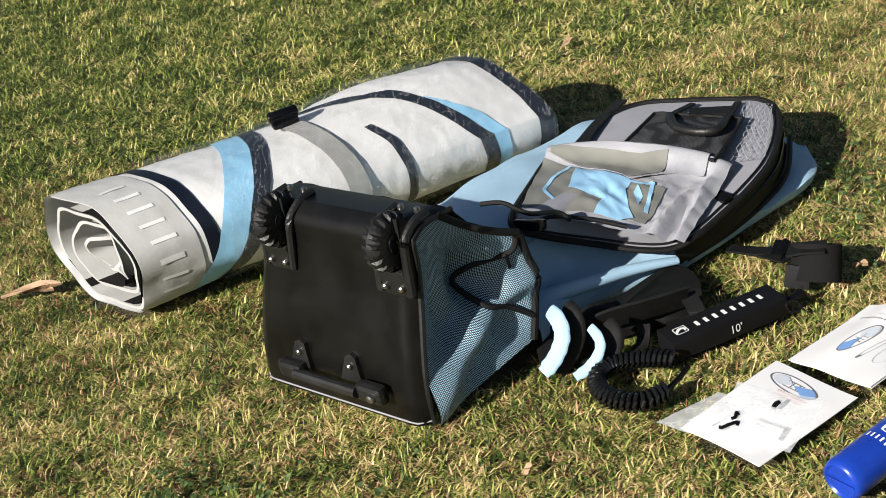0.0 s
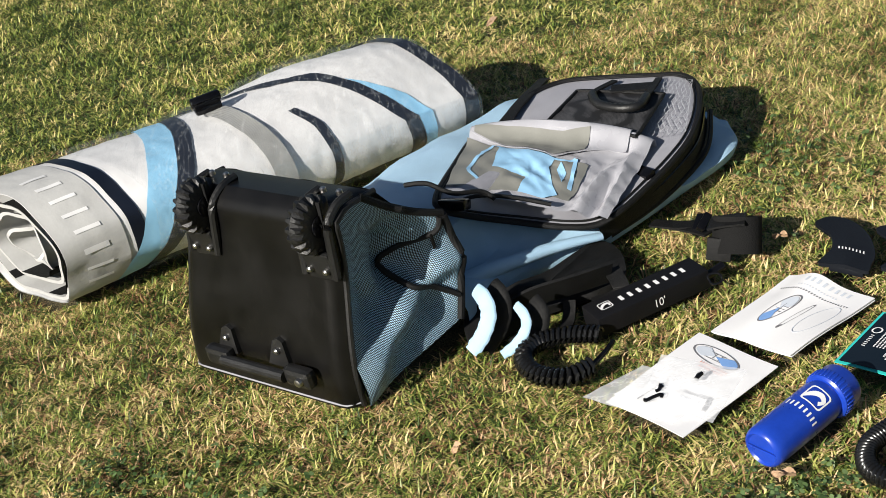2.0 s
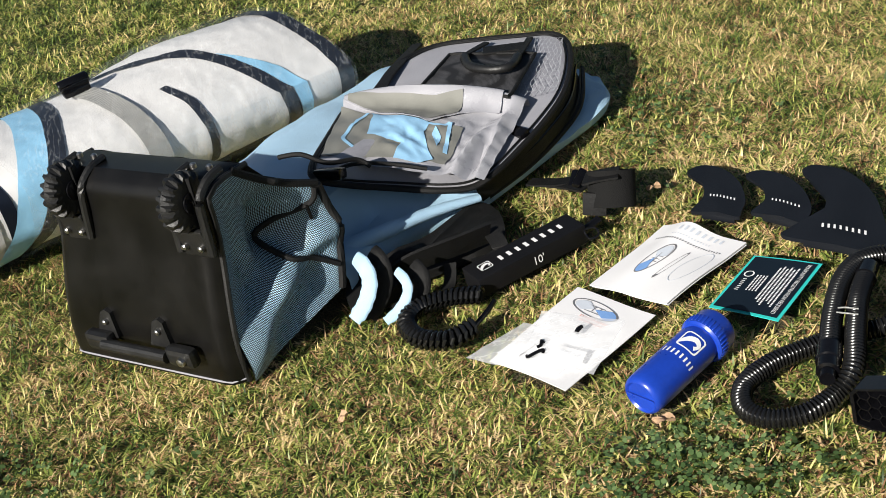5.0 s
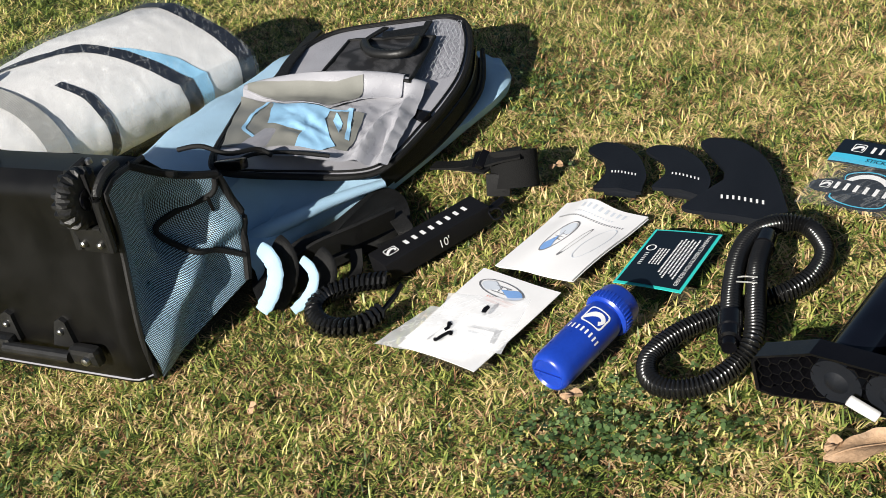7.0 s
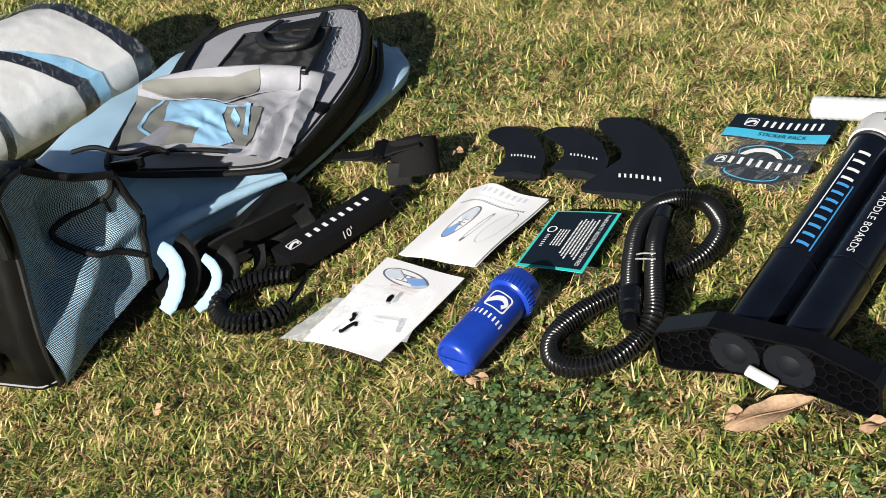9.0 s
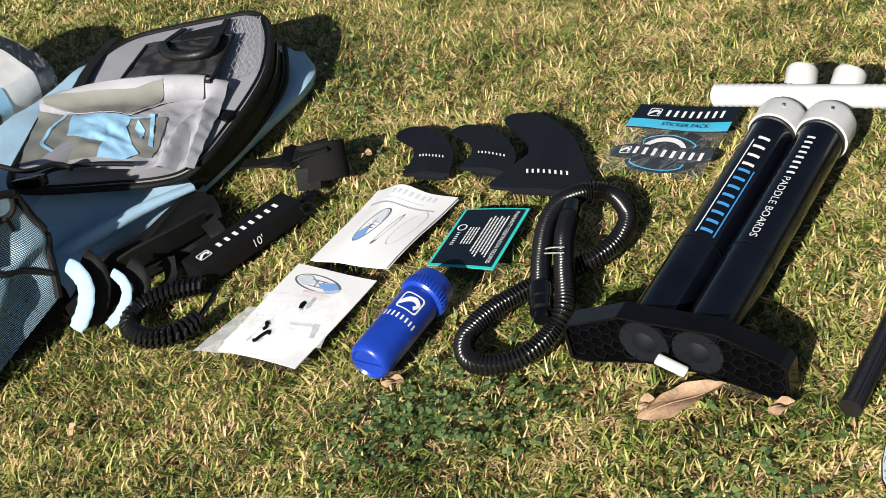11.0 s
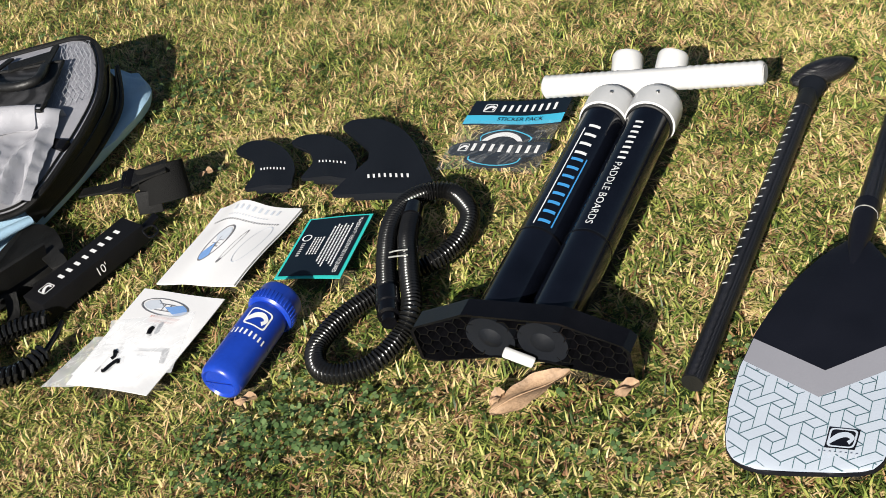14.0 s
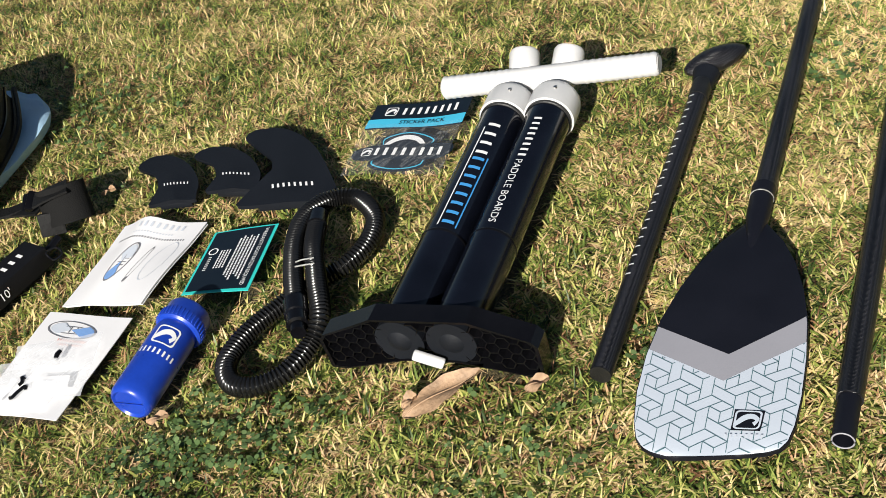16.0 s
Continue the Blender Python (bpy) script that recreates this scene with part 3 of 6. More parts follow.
    for a0, a1, k in ((150, 262, 0.90), (92, 128, 0.80), (300, 340, 0.86), (215, 290, 0.58)):
        rows = []
        for j in range(7):
            p0 = (at(0.0, a0 + (a1 - a0) * j / 6) - near - Vector((0, 0, 0.13))) * k
            rows.append([bm.verts.new(near + Vector((0, 0, 0.13)) + p0 + axis * (0.006 + 0.13 * i)) for i in range(2)])
        for r0, r1 in zip(rows, rows[1:]):
            bm.faces.new((r0[0], r0[1], r1[1], r1[0]))
    part("deck_pad", bm, BLACK_FOAM, t, "black foam deck pad between the layers")
    b = part("buckle", box(0.03, 0.062, 0.026, (0, 0, 0), 0.008), BLACK_GLOSS, t, "black cam buckle")
    b.matrix_basis = Matrix.Translation(at(0.495, 92, 0.022)) @ pose(0, 0, 0, 0, 0, 112)
    bm = lathe([(-0.034, 0.010), (-0.030, 0.013), (0.030, 0.013), (0.034, 0.010)], 14)
    lever = part("buckle_lever", bm, BLACK_GLOSS, b)
    lever.matrix_basis = pose(0, 0, 0.014, 0, 0, 90)
    band("plastic_wrap", lambda a: 0.20 + 0.012 * math.sin(radians(a * 3)), 1.0, 0, 360, WRAP, 0.013, 80, 90, "clear creased plastic wrap")


board_roll()
KEEP_OFF.append([(-1.00, 2.44), (-0.05, 2.83), (-0.25, 3.02), (-1.17, 2.62)])


# ---- wheeled bag ----
def bag():
    t = thing("wheeled_bag", "empty wheeled backpack, sky blue and grey with a black base", "bag")
    u, n, up = Vector((0.762, -0.647, 0)).normalized(), Vector((0.647, 0.762, 0)).normalized(), Vector((0, 0, 1))
    o = Vector((-0.466, 1.929, 0.0))
    TOP = 0.366

    def face(x, z, d=0.0):
        """x: -1 to 1 across the base, z: height, d: depth behind it."""
        k = min(1, z / TOP)
        lo, hi = -0.232 + 0.070 * k, 0.188 + 0.010 * k
        f = max(0, min(1, (z - 0.04) / 0.28))
        return o + u * (lo + (hi - lo) * (x + 1) / 2) + n * (d + 0.05 * f * f * (3 - 2 * f)) + up * z

    # base: a padded panel that turns over into the top and the sides
    def panel(a, b):
        x, q = -1 + 2 * a, b
        if q < 0.8:
            z, d = TOP * (0.005 + 0.995 * q / 0.8), 0.0
            if z > TOP - 0.03:
                f = (z - TOP + 0.03) / 0.03
                d = 0.030 * f * f
        else:
            f = (q - 0.8) / 0.2
            z, d = TOP + 0.006 * math.sin(f * 1.6) - 0.020 * f, 0.030 + 0.07 * f
        edge = max(0, abs(x) - 0.86) / 0.14
        d += 0.022 * edge ** 2
        zc = max(0, (z - TOP * 0.86) / (TOP * 0.14))
        z -= 0.022 * edge ** 2 * min(1, zc)
        d -= 0.006 * math.sin(math.pi * a) * math.sin(math.pi * min(1, q / 0.8))
        return face(x, max(0, z), d)
    base = part("base_panel", grid_sheet(panel, 40, 40), BLACK_BASE, t, "scuffed black padded base")
    edge = [panel(1.0, k / 24) for k in range(25)]
    part("piping", sweep(edge, 0.0055, 8), BLACK_RUBBER, base)
    edge = [panel(0.0, k / 24) for k in range(25)]
    part("piping", sweep(edge, 0.0055, 8), BLACK_RUBBER, base)
    edge = [panel(k / 20, 0.0) + Vector((0, 0, 0.006)) for k in range(21)]
    part("piping", sweep(edge, 0.002, 8), BLADE_GREY, base, "pale worn edge along the ground")
    yaw = math.degrees(math.atan2(u.y, u.x))
    for x in (-0.63, 0.86):
        br = part("wheel_bracket", bmesh.new(), BLACK_RUBBER, t, "moulded black wheel housing")
        bm = bmesh.new()
        # arch beside and below the wheel
        for dx in (-0.034, 0.034):
            arc = [face(x, z, d) + u * dx for z, d in ((0.250, -0.006), (0.275, -0.008), (0.312, -0.008), (0.344, -0.002), (0.364, 0.026), (0.366, 0.060))]
            sweep(curve(arc, 4), 0.0075, 8, False, 1.0, (0.3, 0.4, 1), bm)
        ctr = face(x, 0.268, -0.006)
        box(0.062, 0.010, 0.056, ctr, 0.004, pose(0, 0, 0, 8, 0, yaw), bm)
        me = br.data
        bmesh.ops.recalc_face_normals(bm, faces=bm.faces)
        bm.to_mesh(me)
        bm.free()
        well = part("wheel_well", box(0.05, 0.004, 0.11, face(x, 0.325, -0.002), 0.001, pose(0, 0, 0, -6, 0, yaw)), BLACK_FOAM, br)
        for dx in (-0.018, 0.018):
            rv = part("rivet", lathe([(-0.004, 0.006), (0.003, 0.0055), (0.005, 0.003)], 12), STEEL, br)
            rv.matrix_basis = Matrix.Translation(face(x, 0.262, -0.013) + u * dx) @ pose(0, 0, 0, 0, 0, yaw - 90) 
            rv = part("rivet", lathe([(-0.004, 0.006), (0.003, 0.0055), (0.005, 0.003)], 12), STEEL, br)
            rv.matrix_basis = Matrix.Translation(face(x, 0.370, 0.055) + u * dx) @ pose(0, 0, 0, 0, -90, 0)
        bm = bmesh.new()
        teeth, R = 18, 0.050
        prof = [(-0.017, 0.62), (-0.016, 0.86), (-0.011, 0.98), (0, 1.0), (0.011, 0.98), (0.016, 0.86), (0.017, 0.62)]
        rings = []
        for px, pr in prof:
            rings.append([bm.verts.new((px, R * pr * (1 - (0.15 if (j // 2) % 2 and abs(px) > 0.01 else 0.0)) * math.cos(2 * math.pi * j / (teeth * 4)), R * pr * (1 - (0.15 if (j // 2) % 2 and abs(px) > 0.01 else 0.0)) * math.sin(2 * math.pi * j / (teeth * 4)))) for j in range(teeth * 4)])
        k = teeth * 4
        for a, b in zip(rings, rings[1:]):
            for j in range(k):
                bm.faces.new((a[j], a[(j + 1) % k], b[(j + 1) % k], b[j]))
        bm.faces.new(rings[0][::-1])
        bm.faces.new(rings[-1])
        w = part("wheel", bm, BLACK_RUBBER, t, "ribbed black rubber wheel", smooth=False)
        w.matrix_basis = Matrix.Translation(face(x, 0.340, -0.004)) @ pose(0, 0, 0, 0, 0, yaw)
        part("hub", lathe([(0.010, 0.02), (0.020, 0.018), (0.022, 0.008)], 20), BLACK_GLOSS, w)
    # carrying handle low on the base
    h = part("base_handle", bmesh.new(), BLACK_RUBBER, t, "moulded black plastic handle")
    bm = bmesh.new()
    zz = 0.068
    a, b = face(-0.34, zz, -0.030), face(0.42, zz, -0.030)
    sweep([a, a.lerp(b, 0.33), a.lerp(b, 0.66), b], 0.011, 12, False, 1.0, (0, 0, 1), bm)
    for x in (-0.42, 0.55):
        box(0.062, 0.024, 0.036, face(x, zz, -0.020), 0.010, pose(0, 0, 0, 0, 0, yaw), bm)
    bmesh.ops.recalc_face_normals(bm, faces=bm.faces)
    bm.to_mesh(h.data)
    bm.free()
    for x in (-0.36, 0.28):
        tri = [(-0.026, 0.0), (0.026, 0.0), (0.012, 0.046), (0.0, 0.052), (-0.012, 0.046)]
        bm = bmesh.new()
        top = [bm.verts.new(face(x, zz + 0.004 + dz, -0.013) + u * dx) for dx, dz in tri]
        low = [bm.verts.new(face(x, zz + 0.004 + dz, 0.0) + u * dx) for dx, dz in tri]
        bm.faces.new(top)
        for j in range(5):
            bm.faces.new((top[j], top[(j + 1) % 5], low[(j + 1) % 5], low[j]))
        part("handle_tab", bm, BLACK_RUBBER, h)
        rv = part("rivet", lathe([(-0.004, 0.006), (0.003, 0.0055), (0.005, 0.003)], 12), STEEL, h)
        rv.matrix_basis = Matrix.Translation(face(x, zz + 0.034, -0.015)) @ pose(0, 0, 0, 0, 0, yaw - 90)
    rv = part("rivet", lathe([(-0.004, 0.008), (0.003, 0.0075), (0.005, 0.004)], 12), STEEL, h)
    rv.matrix_basis = Matrix.Translation(face(0.60, zz, -0.036)) @ pose(0, 0, 0, 0, 0, yaw - 90)

    # right side: mesh over blue cloth, dented, with a curved zip
    sB, sC = Vector((-0.122, 1.948, 0.050)), Vector((-0.108, 1.972, 0.245))

    def side(a, b):
        p = panel(1.0, 0.9 * b) * (1 - a) + (sB * (1 - b) + sC * b) * a
        mid_b = 0.06 + 0.50 * a
        dent = -0.055 * math.sin(math.pi * min(1, a * 1.05)) * math.sin(math.pi * b) ** 1.1
        fold = 0.046 * math.exp(-((b - mid_b) ** 2) / 0.014) * math.sin(math.pi * min(1, 0.12 + 0.8 * a))
        fold += 0.014 * math.exp(-((a - 0.30 - 0.12 * b) ** 2) / 0.004) * max(0, b - 0.3) - 0.016 * math.exp(-((a - 0.48) ** 2) / 0.010 - ((b - 0.72) ** 2) / 0.05)
        fold += (0.010 * math.sin(11 * a + 7 * b) + 0.010 * noise.noise(Vector((a * 7, b * 6, 4.2)))) * math.sin(math.pi * a) * math.sin(math.pi * b)
        fold += 0.012 * math.exp(-((a - 0.75) ** 2) / 0.012 - ((b - 0.58) ** 2) / 0.02)
        p.z -= 0.010 * math.sin(math.pi * a) * b ** 2
        return p + u * (dent + fold) + n * (0.02 * math.sin(math.pi * b) * a)
    part("mesh_pocket", grid_sheet(side, 48, 48), BLUE_MESH, t, "black mesh over blue cloth")
    part("piping", sweep([side(1.0, k / 20) for k in range(21)], 0.0075, 8), BLACK_CLOTH, t)
    part("piping", sweep([side(k / 12, 1.0) + Vector((0, 0, 0.003)) for k in range(13)], 0.007, 8), BLACK_CLOTH, t)
    zp = [side(a, b) + u * 0.004 for a, b in ((0.93, 0.97), (0.86, 0.80), (0.62, 0.66), (0.52, 0.55), (0.60, 0.42), (0.78, 0.36), (0.97, 0.22))]
    part("zip", sweep(curve(zp, 6), 0.0055, 8), BLACK_CLOTH, t, "black zip")
    part("zip_pull", box(0.006, 0.008, 0.03, side(0.83, 0.72) + u * 0.006, 0.002), BLACK_GLOSS, t)
    # top of the box behind the base
    top = quad(panel(0.0, 1.0), panel(1.0, 1.0), sC + n * 0.01, Vector((-0.431, 2.197, 0.215)), 0.0, lambda a, b: -0.075 * math.sin(math.pi * b) * math.sin(math.pi * (0.12 + 0.76 * a)) + 0.008 * noise.noise(Vector((a * 6, b * 5, 3))))
    part("box_top", grid_sheet(top, 24, 14), BLACK_CLOTH, t)

    # collapsed blue body
    bl = [(-0.44, 2.20), (-0.33, 2.38), (-0.13, 2.63), (0.06, 2.80), (0.16, 2.80), (0.27, 2.73)]
    br = [(-0.115, 1.975), (0.0, 2.09), (0.14, 2.15), (0.33, 2.29), (0.47, 2.41), (0.49, 2.55)]
    hh = [0.195, 0.165, 0.13, 0.095, 0.065, 0.045]
    K = 9
    L, R, Hc = curve([(*p, 0) for p in bl], K), curve([(*p, 0) for p in br], K), curve([(h, 0, 0) for h in hh], K)
    sec = [(0, 0.0), (-0.015, 0.12), (-0.02, 0.25), (0.0, 0.36), (0.05, 0.46), (0.12, 0.56), (0.22, 0.74), (0.35, 0.9), (0.5, 0.98), (0.65, 1), (0.8, 0.97), (0.92, 0.85), (0.99, 0.6), (1.01, 0.3), (1, 0)]
    bm = bmesh.new()
    rows = []
    for i, (l, r, h) in enumerate(zip(L, R, Hc)):
        s = i / (len(L) - 1)
        row = []
        for j, (f, k) in enumerate(sec):
            crease = 0.013 * noise.noise(Vector((s * 7 + f * 3, f * 9 - s * 3, 3.1))) + 0.007 * noise.noise(Vector((s * 17 - f * 6, f * 18, 1.7)))
            gully = 0.030 * math.exp(-((f - 0.22 - 0.10 * s) ** 2) / 0.004) * max(0, 1 - abs(s - 0.35) / 0.4) - 0.04 * math.exp(-((f - 0.10 + 0.1 * (s - 0.2)) ** 2) / 0.003) * max(0, 1 - abs(s - 0.15) / 0.25)
            row.append(bm.verts.new(r.lerp(l, f) + Vector((0, 0, max(0.0, k * h.x + (crease + gully if 0 < j < len(sec) - 1 else 0))))))
        rows.append(row)
    for a, b in zip(rows, rows[1:]):
        for j in range(len(sec) - 1):
            bm.faces.new((a[j], a[j + 1], b[j + 1], b[j]))
    bm.faces.new(rows[-1])
    part("body", bm, SKY_CLOTH, t, "slack sky blue cloth body")

    # grey front panel with a black zipped rim
    rim = [(0.015, 2.498, 0.145), (0.082, 2.607, 0.145), (0.170, 2.657, 0.142), (0.267, 2.633, 0.138), (0.360, 2.600, 0.132), (0.417, 2.580, 0.126), (0.438, 2.526, 0.120), (0.421, 2.429, 0.113), (0.380, 2.330, 0.104), (0.321, 2.252, 0.095), (0.256, 2.187, 0.087), (0.196, 2.137, 0.079), (0.149, 2.125, 0.072), (0.092, 2.122, 0.085), (0.013, 2.134, 0.110), (-0.064, 2.119, 0.150), (-0.114, 2.105, 0.185), (-0.122, 2.143, 0.195), (-0.082, 2.306, 0.172), (-0.035, 2.450, 0.155)]
    ring = curve(rim, 6, True)
    mid = Vector((0.17, 2.36, 0.132))
    bm = bmesh.new()
    rows = [[bm.verts.new(p.lerp(mid, k) + Vector((0, 0, 0.006 * math.sin(math.pi * k)))) for p in ring] for k in (0, 0.12, 0.3, 0.5, 0.7, 0.9)]
    for a, b in zip(rows, rows[1:]):
        for j in range(len(ring)):
            bm.faces.new((a[j], a[(j + 1) % len(ring)], b[(j + 1) % len(ring)], b[j]))
    bm.faces.new(rows[-1])
    panel_ob = part("front_panel", bm, GREY_PANEL, t, "grey cloth panel with a fine printed pattern")
    part("zip_rim", sweep(ring, 0.0065, 8, True), BLACK_CLOTH, t, "black zipped rim")
    part("zip_teeth", sweep([p * 1.0 + (mid - p).normalized() * 0.012 + Vector((0, 0, 0.004)) for p in ring], 0.0022, 6, True), BLACK_CLOTH, t)
    # black gusset hanging from the right-hand rim, in two folds
    outer = [(0.454, 2.505, 0.060), (0.414, 2.365, 0.050), (0.351, 2.291, 0.035), (0.268, 2.220, 0.025), (0.177, 2.169, 0.015)]
    inner = [rim[7], rim[8], rim[9], rim[10], rim[12]]
    A, B = curve(inner, 6), curve(outer, 6)
    bm = bmesh.new()
    rows = []
    for p, q in zip(A, B):
        row = []
        for k in range(9):
            f = k / 8
            w = p.lerp(q, f)
            w.z += 0.010 * math.sin(f * math.pi * 3) - 0.01 * math.sin(math.pi * f)
            row.append(bm.verts.new(w))
        rows.append(row)
    for a, b in zip(rows, rows[1:]):
        for j in range(8):
            bm.faces.new((a[j], a[j + 1], b[j + 1], b[j]))
    part("gusset", bm, BLACK_CLOTH, t, "folded black gusset")
    part("zip_rim", sweep([q + Vector((0, 0, 0.004)) for q in B], 0.006, 8), BLACK_CLOTH, t)
    part("seam", sweep([p.lerp(q, 0.45) + Vector((0, 0, 0.006)) for p, q in zip(A, B)], 0.003, 6), BLACK_GLOSS, t)

    # standing front pocket: its flap folds forward along a crease under the stiff mouth
    def ridge(a, b, a0, slope, wide):
        return math.exp(-((a - a0 - slope * b) ** 2) / wide)

    def swell(a, b):
        mouth = 0.042 * math.exp(-((b - 0.94) ** 2) / 0.010) * math.sin(math.pi * min(1, max(0, a * 0.90 + 0.08))) ** 0.5
        belly = 0.014 * math.sin(math.pi * a) * math.sin(math.pi * b)
        fold = 0.022 * ridge(a, b, 0.80, 0.18, 0.0022) - 0.018 * ridge(a, b, 0.88, 0.06, 0.0016) + 0.014 * ridge(a, b, 0.95, -0.02, 0.0010) - 0.010 * ridge(a, b, 0.70, 0.16, 0.003)
        fold += 0.006 * noise.noise(Vector((a * 5, b * 5, 0.4))) + 0.004 * noise.noise(Vector((a * 12 + b * 6, b * 10, 2.4))) + 0.002 * noise.noise(Vector((a * 30, b * 22 + a * 9, 5.4)))
        lip = -0.050 * max(0, (b - 0.965) / 0.035)
        return mouth + belly + fold * math.sin(math.pi * min(1, b + 0.06)) ** 0.7 + lip
    pocket = quad((-0.104, 2.169, 0.188), (0.173, 2.108, 0.082), (0.311, 2.308, 0.116), (-0.035, 2.436, 0.160), 0.006, swell)
    pk = part("front_pocket", grid_sheet(pocket, 60, 60), GREY_CLOTH, t, "satin grey pocket with a printed shape")
    lift = lambda h: (lambda a, b: pocket(a, b) + Vector((0, 0, h)))

    def crease(a):
        return table(a, [-0.015, 0.237, 0.606, 0.777, 0.903], [0.895, 0.717, 0.573, 0.70, 0.78])

    def line_print(pts, w, h, name, label):
        path = curve([(a, b, 0) for a, b in pts], 6)
        bm = bmesh.new()
        rows = []
        for i, p in enumerate(path):
            d = (path[min(i + 1, len(path) - 1)] - path[max(i - 1, 0)]).normalized()
            g = Vector((-d.y, d.x, 0)) * w
            rows.append([bm.verts.new(lift(h)(p.x + g.x, p.y + g.y)), bm.verts.new(lift(h)(p.x - g.x, p.y - g.y))])
        for a, b in zip(rows, rows[1:]):
            bm.faces.new((a[0], a[1], b[1], b[0]))
        part(name, bm, PRINT_BLUE, pk, label)

    def dense(pts, n=6):
        e = []
        for (a, b), (c, d) in zip(pts, pts[1:] + pts[:1]):
            e += [(a + (c - a) * k / n, b + (d - b) * k / n) for k in range(n)]
        return e
    part("print_ground", patch(dense([(-0.000, 0.042), (-0.009, 0.414), (-0.008, 0.854), (0.244, 0.680), (0.602, 0.548), (0.739, 0.561), (0.743, 0.268), (0.725, 0.124), (0.497, 0.100), (0.226, 0.084)]), lift(0.003), 0.0, 14), TAUPE, pk, "taupe printed field")
    part("print_shape", patch(dense([(0.203, 0.694), (0.344, 0.665), (0.553, 0.565), (0.540, 0.447), (0.609, 0.233), (0.660, 0.136), (0.599, 0.076), (0.432, 0.087), (0.462, 0.260), (0.349, 0.316), (0.220, 0.375)]), lift(0.0045), 0.0, 10), PRINT_BLUE, pk, "light blue printed shape")
    part("print_shape", patch(dense([(0.595, 0.523), (0.591, 0.424), (0.653, 0.277), (0.649, 0.404)], 4), lift(0.0045), 0.0, 4), PRINT_BLUE, pk, "light blue printed shape")
    line_print([(0.165, 0.728), (0.120, 0.565), (0.091, 0.300), (0.208, 0.144)], 0.012, 0.0045, "print_line", "light blue printed line")
    line_print([(0.190, 0.711), (0.382, 0.634), (0.604, 0.540), (0.666, 0.582)], 0.012, 0.0045, "print_line", "light blue printed line")
    line_print([(0.666, 0.582), (0.687, 0.411), (0.704, 0.235)], 0.011, 0.0045, "print_line", "light blue printed line")
    # the flap over the crease, its lower edge free
    flap = lambda a, b: lift(0.004 + 0.004 * (1 - b) ** 2)(0.01 + 0.88 * a, crease(a) + (0.965 - crease(a)) * b)
    fl = part("flap", grid_sheet(flap, 44, 10, 0.001), GREY_CLOTH, pk, "satin grey flap over the pocket")
    part("print_ground", grid_sheet(lambda a, b: flap(0.03 + 0.74 * a, 0.04 + (0.62 + 0.1 * a) * b) + Vector((0, 0, 0.0022)), 40, 8), TAUPE, fl, "taupe printed band")
    # mesh window and grab handle
    m = quad((0.117, 2.453, 0.15), (0.272, 2.294, 0.146), (0.361, 2.469, 0.142), (0.197, 2.571, 0.15), 0.0, lambda a, b: 0.005 * math.sin(math.pi * a) * math.sin(math.pi * b) + 0.003 * noise.noise(Vector((a * 4, b * 4, 7))))
    mw = part("mesh_window", grid_sheet(m, 16, 16, 0.003), BLACK_MESH, t, "black netting patch")
    frame_pts = [m(0, 0), m(1, 0), m(1, 1), m(0, 1)]
    part("binding", sweep(evenly([p + Vector((0, 0, 0.001)) for p in frame_pts], 0.02, True), 0.004, 6, True), BLACK_CLOTH, mw)
    # pale tile pattern at the top right of the panel
    bm = bmesh.new()
    base_q = quad((0.288, 2.318, 0.118), (0.371, 2.328, 0.108), (0.431, 2.527, 0.124), (0.381, 2.554, 0.132), 0.0095)

    def tile_line(p, q):
        a0, a1 = (base_q(min(1, max(0, k[0])), min(1, max(0, k[1]))) for k in (p, q))
        if (a1 - a0).length < 1e-5:
            return
        d = (a1 - a0).normalized()
        w = Vector((-d.y, d.x, 0)) * 0.0005
        bm.faces.new([bm.verts.new(k) for k in (a0 + w, a1 + w, a1 - w, a0 - w)])
    # bent strips on a triangular net, 75 by 130 mm
    hexr = 0.011
    for i in range(-1, 7):
        for j in range(-1, 8):
            cx, cy = hexr * 1.5 * i, hexr * 1.732 * (j + 0.5 * (i % 2))
            v = [((cx + hexr * math.cos(radians(60 * k))) / 0.075, (cy + hexr * math.sin(radians(60 * k))) / 0.13) for k in range(6)]
            for k in range(3):
                tile_line(v[k], v[k + 1])
            for k in ((0, 2, 4) if (i + j) % 2 else (1, 3, 5)):
                tile_line((cx / 0.075, cy / 0.13), v[k])
    part("printed_pattern", bm, PRINT_LINE, panel_ob, "pale line pattern")
    hp = [(0.279, 2.582, 0.148), (0.222, 2.530, 0.154), (0.224, 2.456, 0.162), (0.257, 2.407, 0.164), (0.296, 2.399, 0.162), (0.323, 2.455, 0.154), (0.368, 2.560, 0.140)]
    grip = part("grab_handle", ribbon(curve(hp, 6), 0.014, 0.004), BLACK_CLOTH, t, "black webbing grab handle")
    gp = evenly(curve(hp[1:6], 8), 0.006)
    part("grip", sweep(gp, lambda i: 0.0098 if i % 2 else 0.0085, 12), BLACK_RUBBER, grip, "ribbed rubber grip")
    part("handle_strap", ribbon([(0.263, 2.535, 0.152), (0.347, 2.514, 0.146)], 0.034, 0.004), BLACK_CLOTH, t)
    # buckles, cords and straps
    bk = part("side_buckle", box(0.024, 0.040, 0.014, (0.267, 2.233, 0.098), 0.004, pose(0, 0, 0, 0, -14, 30)), BLACK_GLOSS, t)
    part("side_buckle", box(0.03, 0.055, 0.02, (-0.091, 2.106, 0.190), 0.005, pose(0, 0, 0, 0, 20, 60)), BLACK_GLOSS, t)
